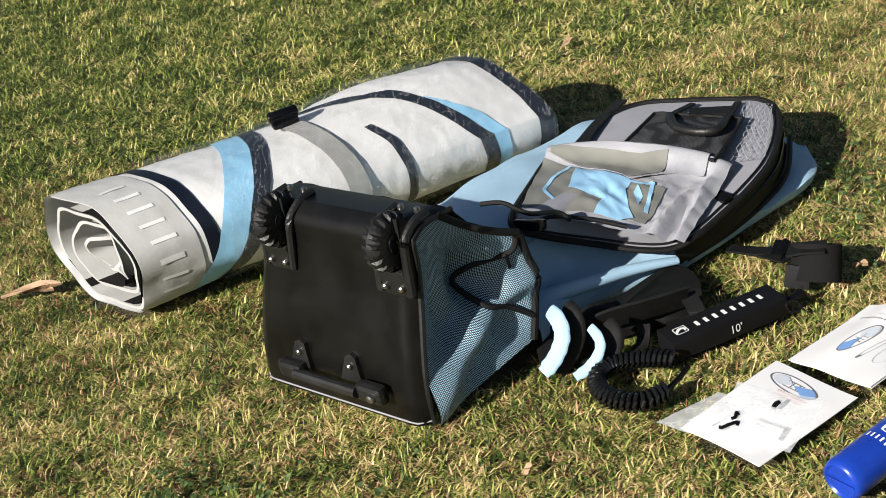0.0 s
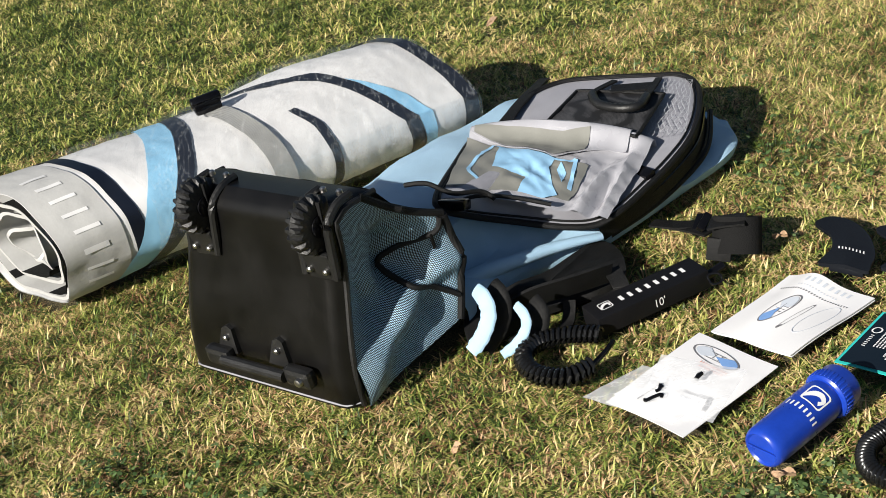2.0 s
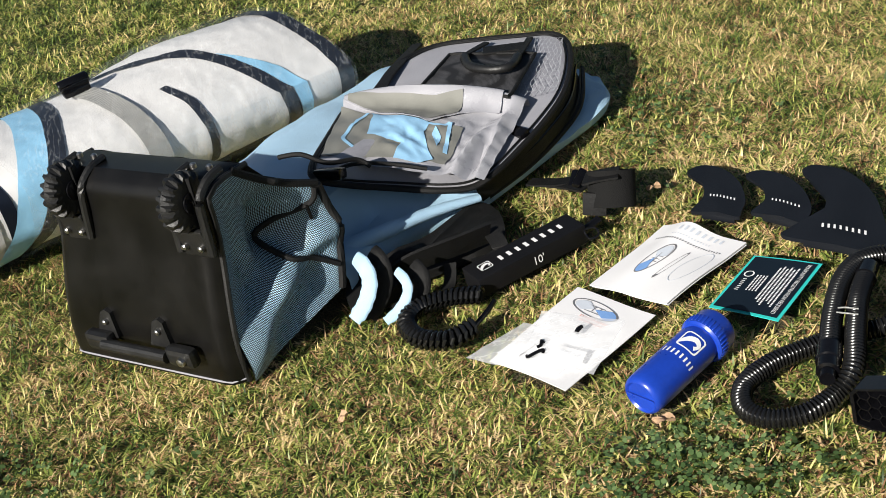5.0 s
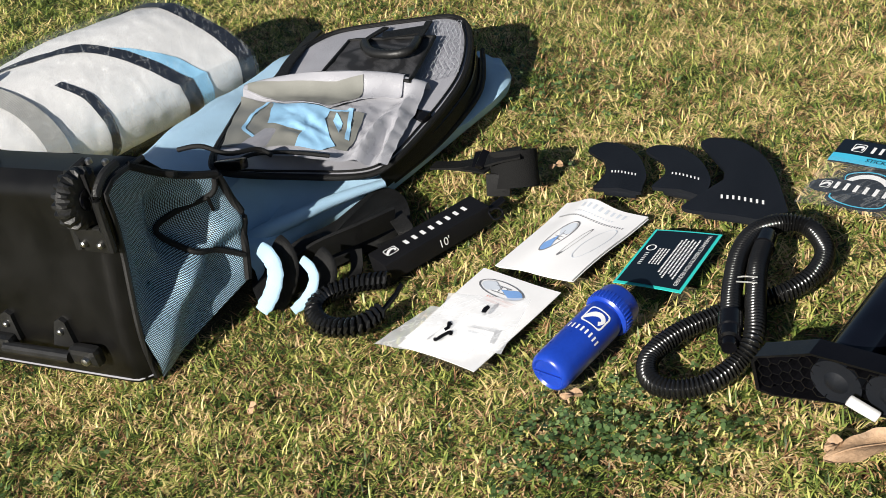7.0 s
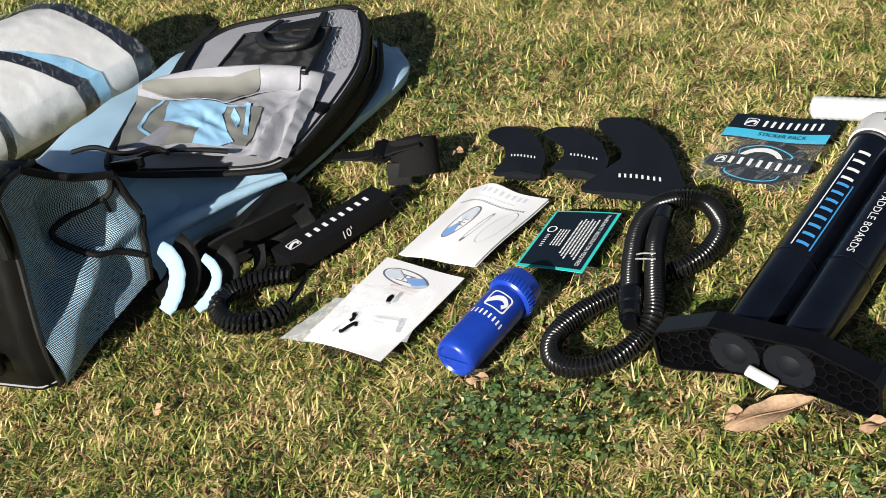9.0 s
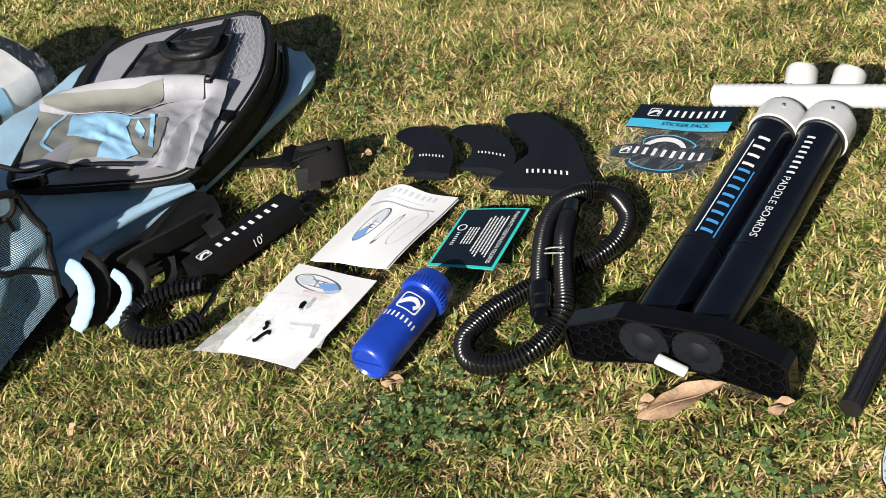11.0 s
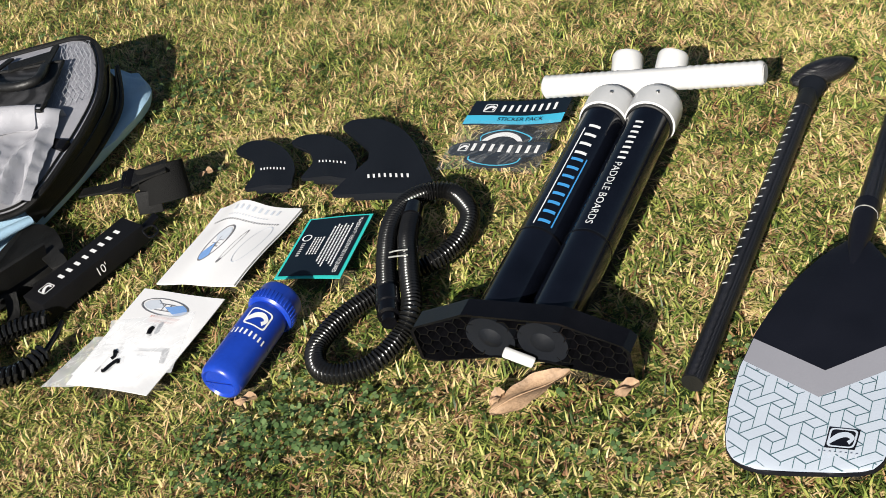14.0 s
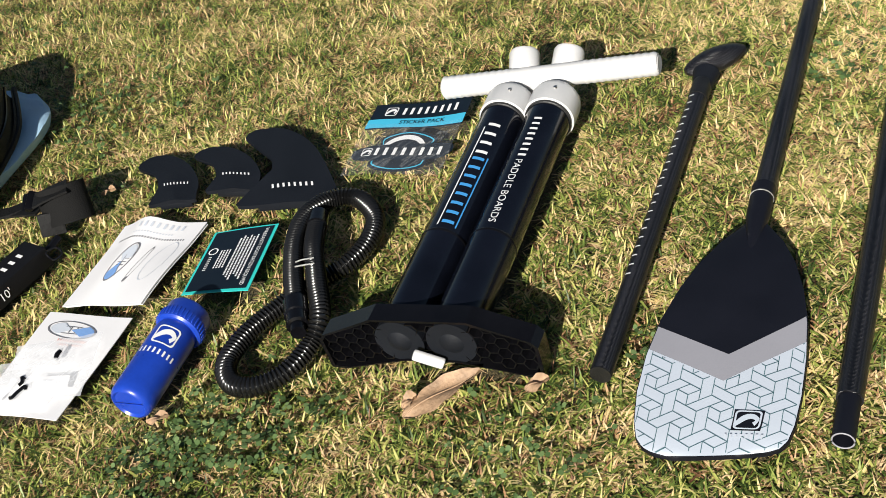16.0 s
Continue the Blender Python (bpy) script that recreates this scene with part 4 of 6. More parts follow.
    part("cord", sweep(curve([(-0.171, 2.127, 0.240), (-0.130, 2.112, 0.240), (-0.089, 2.101, 0.215), (-0.040, 2.123, 0.195), (-0.018, 2.120, 0.175)], 6), 0.0045, 6), BLACK_CLOTH, t)
    part("cord", sweep(curve([(-0.101, 2.120, 0.180), (-0.052, 2.129, 0.185), (0.012, 2.140, 0.160), (0.079, 2.125, 0.135)], 6), 0.004, 6), BLACK_CLOTH, t)
    part("compression_strap", ribbon(curve([(0.019, 2.440, 0.150), (0.051, 2.524, 0.156), (0.090, 2.606, 0.150), (0.141, 2.731, 0.128)], 6), 0.024, 0.005), BLACK_CLOTH, t)
    part("hem_roll", sweep(curve([(-0.123, 2.032, 0.066), (-0.075, 2.049, 0.070), (-0.016, 2.067, 0.068), (0.050, 2.097, 0.060), (0.105, 2.116, 0.052), (0.158, 2.132, 0.042)], 6), lambda k: 0.021 - 0.0004 * k, 14, False, 0.8), SKY_CLOTH, t, "rolled sky blue hem")
    # shoulder straps folded out on the grass, black back panel
    under = [(-0.119, 1.979, 0.030), (-0.052, 1.999, 0.050), (0.056, 2.073, 0.040), (0.163, 2.136, 0.030), (0.186, 2.065, 0.020), (0.160, 2.004, 0.015), (0.062, 1.989, 0.015), (-0.011, 1.966, 0.015), (-0.102, 1.909, 0.012)]
    bm = bmesh.new()
    rg = curve(under, 5, True)
    c = sum(rg, Vector()) / len(rg) + Vector((0, 0, 0.01))
    rows = [[bm.verts.new(p.lerp(c, k) + Vector((0, 0, 0.012 * noise.noise(p * 22)))) for p in rg] for k in (0, 0.3, 0.6, 0.9)]
    low = [bm.verts.new(Vector((p.x, p.y, -0.005))) for p in rg]
    for a, b in [(low, rows[0])] + list(zip(rows, rows[1:])):
        for j in range(len(rg)):
            bm.faces.new((a[j], a[(j + 1) % len(rg)], b[(j + 1) % len(rg)], b[j]))
    bm.faces.new(rows[-1])
    part("back_panel", bm, BLACK_CLOTH, t, "black padded back panel")
    to_sun = Vector((-0.35, -0.75, 0.55))
    for path, w in (([(-0.084, 1.950, 0.098), (-0.072, 1.919, 0.092), (-0.072, 1.908, 0.066), (-0.091, 1.900, 0.034), (-0.116, 1.895, 0.012)], 0.0150), ([(-0.022, 1.914, 0.072), (-0.011, 1.884, 0.064), (-0.016, 1.877, 0.042), (-0.039, 1.871, 0.020), (-0.064, 1.866, 0.010)], 0.0095)):
        pth = evenly(curve(path, 6), 0.006)
        st = part("shoulder_strap", sweep(pth, lambda k: w * (1 + 0.05 * math.sin(k * 1.9)) * (1 if 1 < k < len(pth) - 2 else 0.86), 16, False, 0.36, to_sun), SKY_CLOTH, t, "padded sky blue shoulder strap")
        part("strap_lining", sweep([p + Vector((0.022, 0.026, -0.012)) for p in pth[2:]], 0.021, 14, False, 0.4, to_sun), BLACK_CLOTH, st)
    part("webbing", ribbon(curve([(-0.023, 1.972, 0.030), (0.014, 1.963, 0.050), (0.085, 1.966, 0.055), (0.152, 1.987, 0.050)], 6), 0.05, 0.006, (0.1, -0.35, 0.9)), BLACK_CLOTH, t, "wide black webbing strap")
    part("webbing", ribbon(curve([(0.154, 1.997, 0.050), (0.160, 1.950, 0.030), (0.107, 1.948, 0.020)], 6), 0.03, 0.004), BLACK_CLOTH, t)
    part("webbing", ribbon(curve([(0.070, 1.956, 0.030), (0.060, 1.922, 0.012), (0.046, 1.894, 0.010)], 6), 0.022, 0.004), BLACK_CLOTH, t)
    part("webbing", ribbon(curve([(0.259, 2.176, 0.020), (0.304, 2.136, 0.025), (0.349, 2.132, 0.020)], 6), 0.025, 0.004), BLACK_CLOTH, t)
    part("strap_buckle", box(0.05, 0.024, 0.012, (0.340, 2.121, 0.025), 0.004, pose(0, 0, 0, 0, -15, 62)), BLACK_GLOSS, t)


bag()
KEEP_OFF.append([(-0.30, 1.83), (-0.10, 1.99), (0.14, 2.14), (0.32, 2.29), (0.46, 2.42), (0.48, 2.55), (0.25, 2.72), (0.10, 2.78), (-0.60, 2.10)])


# ---- leash, papers, small things ----
def leash():
    t = thing("coiled_leash", "black coiled ankle leash in a black card sleeve", "leash")
    a, b = Vector((0.097, 1.892, 0.000)), Vector((0.304, 1.970, 0.000))
    d = (b - a).normalized()
    w = Vector((-d.y, d.x, 0))
    L = (b - a).length
    hw, hz = 0.030, 0.036

    def top(p, q):
        return a + d * (L * p) + w * (hw * (2 * q - 1)) + Vector((0, 0, hz))
    def front(p, q):
        return a + d * (L * p) - w * (hw + 0.0) + Vector((0, 0, hz * q))
    yaw = math.degrees(math.atan2(d.y, d.x))
    sl = part("card_sleeve", box(L, hw * 2, hz, a + d * (L / 2) + Vector((0, 0, hz / 2 + 0.001)), 0.0025, pose(0, 0, 0, 0, 0, yaw)), BLACK_CARD, t, "black folded card sleeve")
    up1 = lambda p, q: top(p, q) + Vector((0, 0, 0.0022))
    bar_parts(up1, word_bars(0.27, 0.38, 0.86, 0.63, 8), WHITE_INK, sl, "white letter-sized bars")
    part("emblem", emblem(up1, 0.14, 0.5, 0.11, 0.36), WHITE_INK, sl, "white badge")
    fr = lambda p, q: front(p, q) - w * 0.002
    part("length_mark", lettering("10'", fr, 0.50, 0.32, 0.585, 0.78), WHITE_INK, sl, "white 10' mark")
    # coil: a helix wound along a loop
    loop = [(0.106, 1.848, 0.018), (0.054, 1.868, 0.018), (-0.001, 1.868, 0.018), (-0.029, 1.832, 0.018), (-0.015, 1.779, 0.018), (0.033, 1.748, 0.018), (0.078, 1.765, 0.018)]
    core = evenly(curve(loop, 10), 0.0011)
    pts = []
    for i, p in enumerate(core):
        e = (core[min(i + 1, len(core) - 1)] - core[max(i - 1, 0)]).normalized()
        sd = e.cross(Vector((0, 0, 1))).normalized()
        ang = 2 * math.pi * i / 9.0
        pts.append(p + sd * (0.0135 * math.cos(ang)) + Vector((0, 0, 0.0135 * math.sin(ang))))
    part("coil", sweep(pts, 0.0044, 8), BLACK_HOSE, t, "glossy black coiled cord")
    part("cord", sweep(curve([(0.078, 1.765, 0.018), (0.106, 1.801, 0.015), (0.123, 1.826, 0.015)], 5), 0.0045, 8), BLACK_GLOSS, t)
    part("core_cord", sweep(core[::12], 0.009, 8), BLACK_FOAM, t)
    # ankle cuff
    c, lie = Vector((0.387, 2.028, 0.042)), Vector((0.22, 0.42, 0.88)).normalized()
    across = Vector((lie.y, -lie.x, 0)).normalized()
    other = lie.cross(across).normalized()
    ring = [c + across * (0.040 * math.cos(k / 28 * 2 * math.pi)) + other * (0.030 * math.sin(k / 28 * 2 * math.pi)) for k in range(29)]
    cf = part("ankle_cuff", ribbon(ring, 0.066, 0.008, lie), BLACK_FOAM, t, "padded black ankle cuff")
    part("cuff_tab", box(0.044, 0.008, 0.042, (0.349, 2.011, 0.03), 0.003, pose(0, 0, 0, -18, 8, -24)), BLACK_CLOTH, cf, "black hook and loop tab")
    part("cuff_tab", ribbon(curve([(0.343, 2.038, 0.07), (0.371, 2.025, 0.076), (0.403, 2.013, 0.078)], 5), 0.04, 0.004), BLACK_CLOTH, cf)
    part("cuff_buckle", box(0.016, 0.040, 0.012, (0.343, 2.092, 0.045), 0.004, pose(0, 0, 0, 20, 30, -30)), BLACK_GLOSS, cf, "black plastic buckle")
    part("swivel", sweep(curve([(0.303, 1.946, 0.020), (0.325, 1.957, 0.022), (0.344, 1.965, 0.025)], 5), 0.008, 10), BLACK_GLOSS, t)
    part("swivel_ring", sweep(curve([(0.311, 1.936, 0.030), (0.329, 1.935, 0.030), (0.332, 1.925, 0.020), (0.315, 1.924, 0.018)], 5, True), 0.0022, 8, True), BLACK_GLOSS, t)
    part("cuff_strap", ribbon(curve([(0.283, 2.160, 0.020), (0.315, 2.128, 0.022), (0.348, 2.075, 0.030)], 5), 0.028, 0.004), BLACK_CLOTH, t)
    KEEP_OFF.append([tuple((a - w * hw).xy), tuple((b - w * hw).xy), tuple((b + w * hw).xy), tuple((a + w * hw).xy)])


leash()


def flat_sheet(name, corners, label, category, material, z=0.012, bulge=None, thick=0.0012):
    t = thing(name, label, category)
    p = quad(*[(x, y, z) for x, y in corners], 0.0, bulge)
    sheet = part("sheet", grid_sheet(p, 24, 24, thick), material, t)
    KEEP_OFF.append(list(corners))
    return t, sheet, (lambda lift: (lambda a, b: p(a, b) + Vector((0, 0, lift))))


def oval(place, cu, cv, ru, rv, turn, line, bm=None, n=40, a0=0, a1=360):
    """An oval outline drawn as a flat line."""
    bm = bm or bmesh.new()
    rows = []
    for i in range(n + 1):
        a = radians(a0 + (a1 - a0) * i / n)
        row = []
        for k in (1.0, 1.0 - line):
            x, y = ru * k * math.cos(a), rv * k * math.sin(a) * (1 if k == 1 else (1 - line * 0.5))
            row.append(bm.verts.new(place(cu + x * math.cos(turn) - y * math.sin(turn), cv + x * math.sin(turn) + y * math.cos(turn))))
        rows.append(row)
    for r0, r1 in zip(rows, rows[1:]):
        bm.faces.new((r0[0], r0[1], r1[1], r1[0]))
    return bm


def disc(place, cu, cv, ru, rv, turn, bm=None, n=24, a0=0, a1=360):
    bm = bm or bmesh.new()
    mid = bm.verts.new(place(cu, cv))
    vs = []
    for i in range(n + 1):
        a = radians(a0 + (a1 - a0) * i / n)
        x, y = ru * math.cos(a), rv * math.sin(a)
        vs.append(bm.verts.new(place(cu + x * math.cos(turn) - y * math.sin(turn), cv + x * math.sin(turn) + y * math.cos(turn))))
    for p, q in zip(vs, vs[1:]):
        bm.faces.new((mid, p, q))
    return bm


def manual():
    P1 = [(0.282, 1.804), (0.38, 1.682), (0.552, 1.797), (0.444, 1.909)]
    curl = lambda a, b: 0.014 * math.exp(-((a - 0.35) ** 2) / 0.05) * (0.3 + b) + 0.012 * max(0, b - 0.7) + 0.008 * math.sin(3 * b + a) * a
    t, sheet, lay = flat_sheet("manual", P1, "white printed instruction booklet curling on grass", "booklet", PAPER, 0.006, curl, 0.002)
    ink = lay(0.0012)
    part("page", grid_sheet(lambda a, b: lay(-0.004)(0.02 + 0.985 * a, 0.01 + 0.985 * b), 12, 12, 0.001), PAPER, t)
    bar_parts(ink, word_bars(0.30, 0.885, 0.80, 0.945, 8), INK_PALE, sheet, "grey letter-sized bars")
    part("printed_bars", bars(ink, word_bars(0.28, 0.82, 0.72, 0.835, 14)), INK_PALE, sheet)
    part("printed_bars", bars(ink, word_bars(0.12, 0.755, 0.90, 0.775, 26)), INK, sheet)
    part("drawing", oval(ink, 0.40, 0.47, 0.23, 0.085, radians(78), 0.07), INK, sheet, "line drawing of a board")
    part("drawing", oval(ink, 0.80, 0.50, 0.24, 0.10, radians(78), 0.03), INK_PALE, sheet, "faint line drawing of a board")
    part("drawing", disc(ink, 0.40, 0.47, 0.215, 0.075, radians(78), None, 24, 130, 230), INK_BLUE, sheet, "blue nose of the drawn board")
    part("drawing", disc(ink, 0.40, 0.47, 0.20, 0.07, radians(78), None, 24, -70, 70), INK_PALE, sheet)
    part("drawing", bars(ink, [(0.37, 0.42, 0.45, 0.43), (0.36, 0.46, 0.46, 0.466), (0.38, 0.50, 0.47, 0.507), (0.41, 0.38, 0.415, 0.55)]), INK, sheet)
    part("drawing", oval(ink, 0.60, 0.46, 0.22, 0.022, radians(82), 0.10), INK, sheet, "line drawing of a paddle")
    part("drawing", disc(ink, 0.575, 0.28, 0.03, 0.012, radians(60)), INK, sheet)


manual()


def sheet_two():
    P2 = [(0.085, 1.672), (0.18, 1.545), (0.357, 1.67), (0.262, 1.797)]
    t, sheet, lay = flat_sheet("instruction_sheet", P2, "white printed sheet under small plastic bags", "paper", PAPER, 0.010, lambda a, b: 0.004 * math.sin(3 * a + 2 * b))
    ink = lay(0.0012)
    part("drawing", oval(ink, 0.42, 0.83, 0.30, 0.085, radians(-4), 0.06), INK, sheet, "line drawing of a board")
    part("drawing", disc(ink, 0.42, 0.83, 0.28, 0.075, radians(-4), None, 24, -50, 50), INK_BLUE, sheet)
    part("drawing", disc(ink, 0.42, 0.83, 0.26, 0.065, radians(-4), None, 24, 120, 240), INK_PALE, sheet)
    part("drawing", bars(ink, [(0.32, 0.79, 0.52, 0.795), (0.33, 0.86, 0.52, 0.865), (0.40, 0.80, 0.41, 0.86), (0.47, 0.80, 0.48, 0.86)]), INK, sheet)
    part("printed_bars", bars(ink, word_bars(0.35, 0.71, 0.68, 0.735, 12) + word_bars(0.38, 0.675, 0.66, 0.692, 10)), INK_RED, sheet, "faded red bars")


sheet_two()


def zip_bag(corners, tag, tag_at, clips, label):
    t = thing("zip_bag", label, "plastic bag", group="small parts bags")
    p = quad(*corners, 0.0, lambda a, b: 0.004 * math.sin(math.pi * a) * math.sin(math.pi * b) + 0.002 * noise.noise(Vector((a * 5, b * 5, 0.2))))
    low = lambda a, b: p(a, b) - Vector((0, 0, 0.0025))
    film = part("film", grid_sheet(p, 20, 20), ZIP_FILM, t, "clear plastic film")
    film.visible_shadow = False
    u0, v0, u1, v1 = tag_at
    tg = part("tag", grid_sheet(lambda a, b: low(u0 + (u1 - u0) * a, v0 + (v1 - v0) * b) + Vector((0, 0, 0.001)), 4, 4, 0.0006), PAPER, t, "white paper tag")
    if tag:
        part("tag_text", lettering(tag, lambda a, b: low(a, b) + Vector((0, 0, 0.0022)), u0 + 0.12 * (u1 - u0), v0 + 0.4 * (v1 - v0), u0 + 0.85 * (u1 - u0), v0 + 0.62 * (v1 - v0)), INK_PALE, tg)
    for path, r in clips:
        part("clip", sweep(curve([low(a, b) + Vector((0, 0, h)) for a, b, h in path], 5), r, 8), BLACK_GLOSS, t, "small black plastic clip")


zip_bag([(0.050, 1.690, 0.016), (0.173, 1.574, 0.017), (0.260, 1.631, 0.018), (0.156, 1.736, 0.018)], "", (0.20, 0.24, 0.44, 0.84), [([(0.52, 0.30, 0.001), (0.555, 0.27, 0.003), (0.575, 0.38, 0.004), (0.61, 0.47, 0.003), (0.635, 0.42, 0.001)], 0.0030)], "small clear zip bag with a black clip and tag")
zip_bag([(0.143, 1.657, 0.020), (0.227, 1.552, 0.019), (0.307, 1.659, 0.020), (0.190, 1.751, 0.020)], "SPARE CLIP", (0.40, 0.10, 0.78, 0.32), [([(0.14, 0.14, 0.003), (0.18, 0.20, 0.003), (0.165, 0.30, 0.003), (0.20, 0.26, 0.002)], 0.0030), ([(0.54, 0.62, 0.001), (0.55, 0.68, 0.003), (0.565, 0.74, 0.002)], 0.0042)], "small clear zip bag with black clips")


def card():
    CARD = [(0.436, 1.642), (0.516, 1.554), (0.630, 1.662), (0.546, 1.741)]
    t, sheet, lay = flat_sheet("warranty_card", CARD, "dark navy card with a teal border and white print", "card", CARD_TEAL, 0.013, lambda a, b: 0.003 * math.sin(2 * a))
    part("card_face", grid_sheet(lambda a, b: lay(0.0012)(0.045 + 0.91 * a, 0.03 + 0.94 * b), 12, 12), CARD_NAVY, sheet, "navy printed field")
    run = lambda a, b: lay(0.0026)(b, 1 - a)
    part("heading", lettering("WARRANTY REGISTRATION REQUIRED", run, 0.07, 0.83, 0.93, 0.90), WHITE_INK, sheet, "white heading")
    rows = []
    for k in range(6):
        rows += word_bars(0.16 + 0.03 * (k % 2), 0.765 - 0.05 * k, 0.84 - 0.04 * (k % 3), 0.79 - 0.05 * k, 26, 0.25)
    for k in range(4):
        rows += word_bars(0.36, 0.43 - 0.045 * k, 0.64, 0.452 - 0.045 * k, 10, 0.25)
    part("printed_bars", bars(run, rows), WHITE_INK, sheet, "lines of white print as bars")
    part("badge", oval(run, 0.36, 0.17, 0.055, 0.075, 0, 0.22), WHITE_INK, sheet, "white ring badge")
    bar_parts(run, word_bars(0.45, 0.145, 0.66, 0.195, 7), WHITE_INK, sheet, "")


card()


def sticker_pack():
    STK = [(0.76, 1.679), (0.87, 1.538), (1.035, 1.676), (0.914, 1.806)]
    t = thing("sticker_pack", "clear sleeve of stickers with a black and cyan header", "sticker pack")
    p = quad(*[(x, y, 0.012) for x, y in STK], 0.0, lambda a, b: 0.003 * math.sin(5 * a + 2 * b))
    lay = lambda h: (lambda a, b: p(a, b) + Vector((0, 0, h)))
    film = part("sleeve", grid_sheet(lambda a, b: lay(0.008)(a, 0.68 * b) + Vector((0, 0, 0.003 * noise.noise(Vector((a * 7, b * 7, 1))))), 20, 20), SLEEVE, t, "clear plastic sleeve")
    film.visible_shadow = False
    hd = part("header", grid_sheet(lambda a, b: lay(0.004)(a, 0.64 + 0.36 * b), 10, 6, 0.001), CARD_NAVY, t, "black header card")
    part("header_stripe", grid_sheet(lambda a, b: lay(0.0055)(a, 0.645 + 0.125 * b), 10, 3), CYAN_INK, hd, "cyan stripe")
    part("header_text", lettering("STICKER PACK", lay(0.007), 0.34, 0.685, 0.80, 0.735), CARD_NAVY, hd)
    bar_parts(lay(0.0055), word_bars(0.32, 0.83, 0.88, 0.925, 8), WHITE_INK, hd, "white letter-sized bars")
    part("emblem", emblem(lay(0.0055), 0.20, 0.878, 0.12, 0.12), WHITE_INK, hd)
    dia = [(0.5, 0.06), (0.78, 0.14), (0.74, 0.36), (0.80, 0.50), (0.5, 0.62), (0.24, 0.52), (0.28, 0.34), (0.22, 0.14)]
    big = part("sticker", patch([tuple(q.xy) for q in curve([(*d, 0) for d in dia], 4, True)], lay(0.002)), CARD_NAVY, t, "navy badge sticker")
    inner = [(0.5 + (q.x - 0.5) * 0.9, 0.33 + (q.y - 0.33) * 0.9) for q in curve([(*d, 0) for d in dia], 4, True)]
    bm = bmesh.new()
    lo = [bm.verts.new(lay(0.003)(*q)) for q in inner]
    hi = [bm.verts.new(lay(0.003)(0.5 + (a - 0.5) * 0.95, 0.33 + (b - 0.33) * 0.95)) for a, b in inner]
    for j in range(len(inner)):
        bm.faces.new((lo[j], lo[(j + 1) % len(lo)], hi[(j + 1) % len(lo)], hi[j]))
    part("sticker_line", bm, CYAN_INK, big)
    part("sticker_shape", oval(lay(0.0032), 0.5, 0.30, 0.23, 0.25, 0.2, 0.17, None, 40, 20, 170), WHITE_INK, big, "white curved shape")
    ban = [(0.06, 0.22), (0.5, 0.20), (0.94, 0.24), (0.97, 0.40), (0.5, 0.42), (0.05, 0.37)]
    bs = part("sticker", patch([tuple(q.xy) for q in curve([(*d, 0) for d in ban], 5, True)], lay(0.0038)), CARD_NAVY, t, "navy banner sticker")
    bar_parts(lay(0.0048), word_bars(0.24, 0.265, 0.90, 0.365, 8), WHITE_INK, bs, "")
    part("emblem", emblem(lay(0.0048), 0.155, 0.31, 0.10, 0.10), WHITE_INK, bs)
    KEEP_OFF.append([tuple(p(a, b).xy) for a, b in ((0, 0.62), (1, 0.62), (1, 1), (0, 1))])
    KEEP_OFF.append([tuple(p(a, b).xy) for a, b in ((0.06, 0.2), (0.94, 0.22), (0.97, 0.4), (0.7, 0.6), (0.3, 0.6), (0.05, 0.37))])


sticker_pack()


def bottle():
    R = 0.0325
    t = thing("bottle", "blue plastic repair kit bottle with a screw cap", "bottle", (0.274, 1.452, R + 0.001), 35.6)
    part("body", lathe([(0.003, 0.023), (0.0, 0.026), (0.002, 0.0295), (0.008, 0.0320), (0.02, R), (0.130, R), (0.142, 0.030), (0.150, 0.027)], 40), BOTTLE_BLUE, t)
    part("base_seam", box(0.002, 0.05, 0.0025, (0.0005, 0, 0), 0.0008), BOTTLE_BLUE, t)
    cp = part("cap", lathe([(0.143, 0.033), (0.146, 0.0365), (0.164, 0.0365), (0.168, 0.0345), (0.180, 0.0345), (0.185, 0.032), (0.187, 0.027)], 40), BOTTLE_BLUE, t, "blue screw cap")
    bm = bmesh.new()
    for k in range(36):
        a = 2 * math.pi * k / 36
        box(0.015, 0.0025, 0.0022, (0.155, 0.0368 * math.cos(a), 0.0368 * math.sin(a)), 0.0006, pose(0, 0, 0, math.degrees(a) - 90, 0, 0), bm, 1)
    part("cap_ridges", bm, BOTTLE_BLUE, cp)
    rnd = lambda p, q: Vector((q, (R + 0.0007) * math.sin(-p / R - 0.45), (R + 0.0007) * math.cos(-p / R - 0.45)))
    part("emblem", emblem(rnd, 0.0, 0.110, 0.036, 0.034), WHITE_INK, t, "white badge")
    bar_parts(rnd, word_bars(-0.027, 0.074, 0.029, 0.084, 8), WHITE_INK, t, "white letter-sized bars")
    KEEP_OFF.append([(0.26, 1.46), (0.29, 1.425), (0.43, 1.54), (0.40, 1.575)])


bottle()


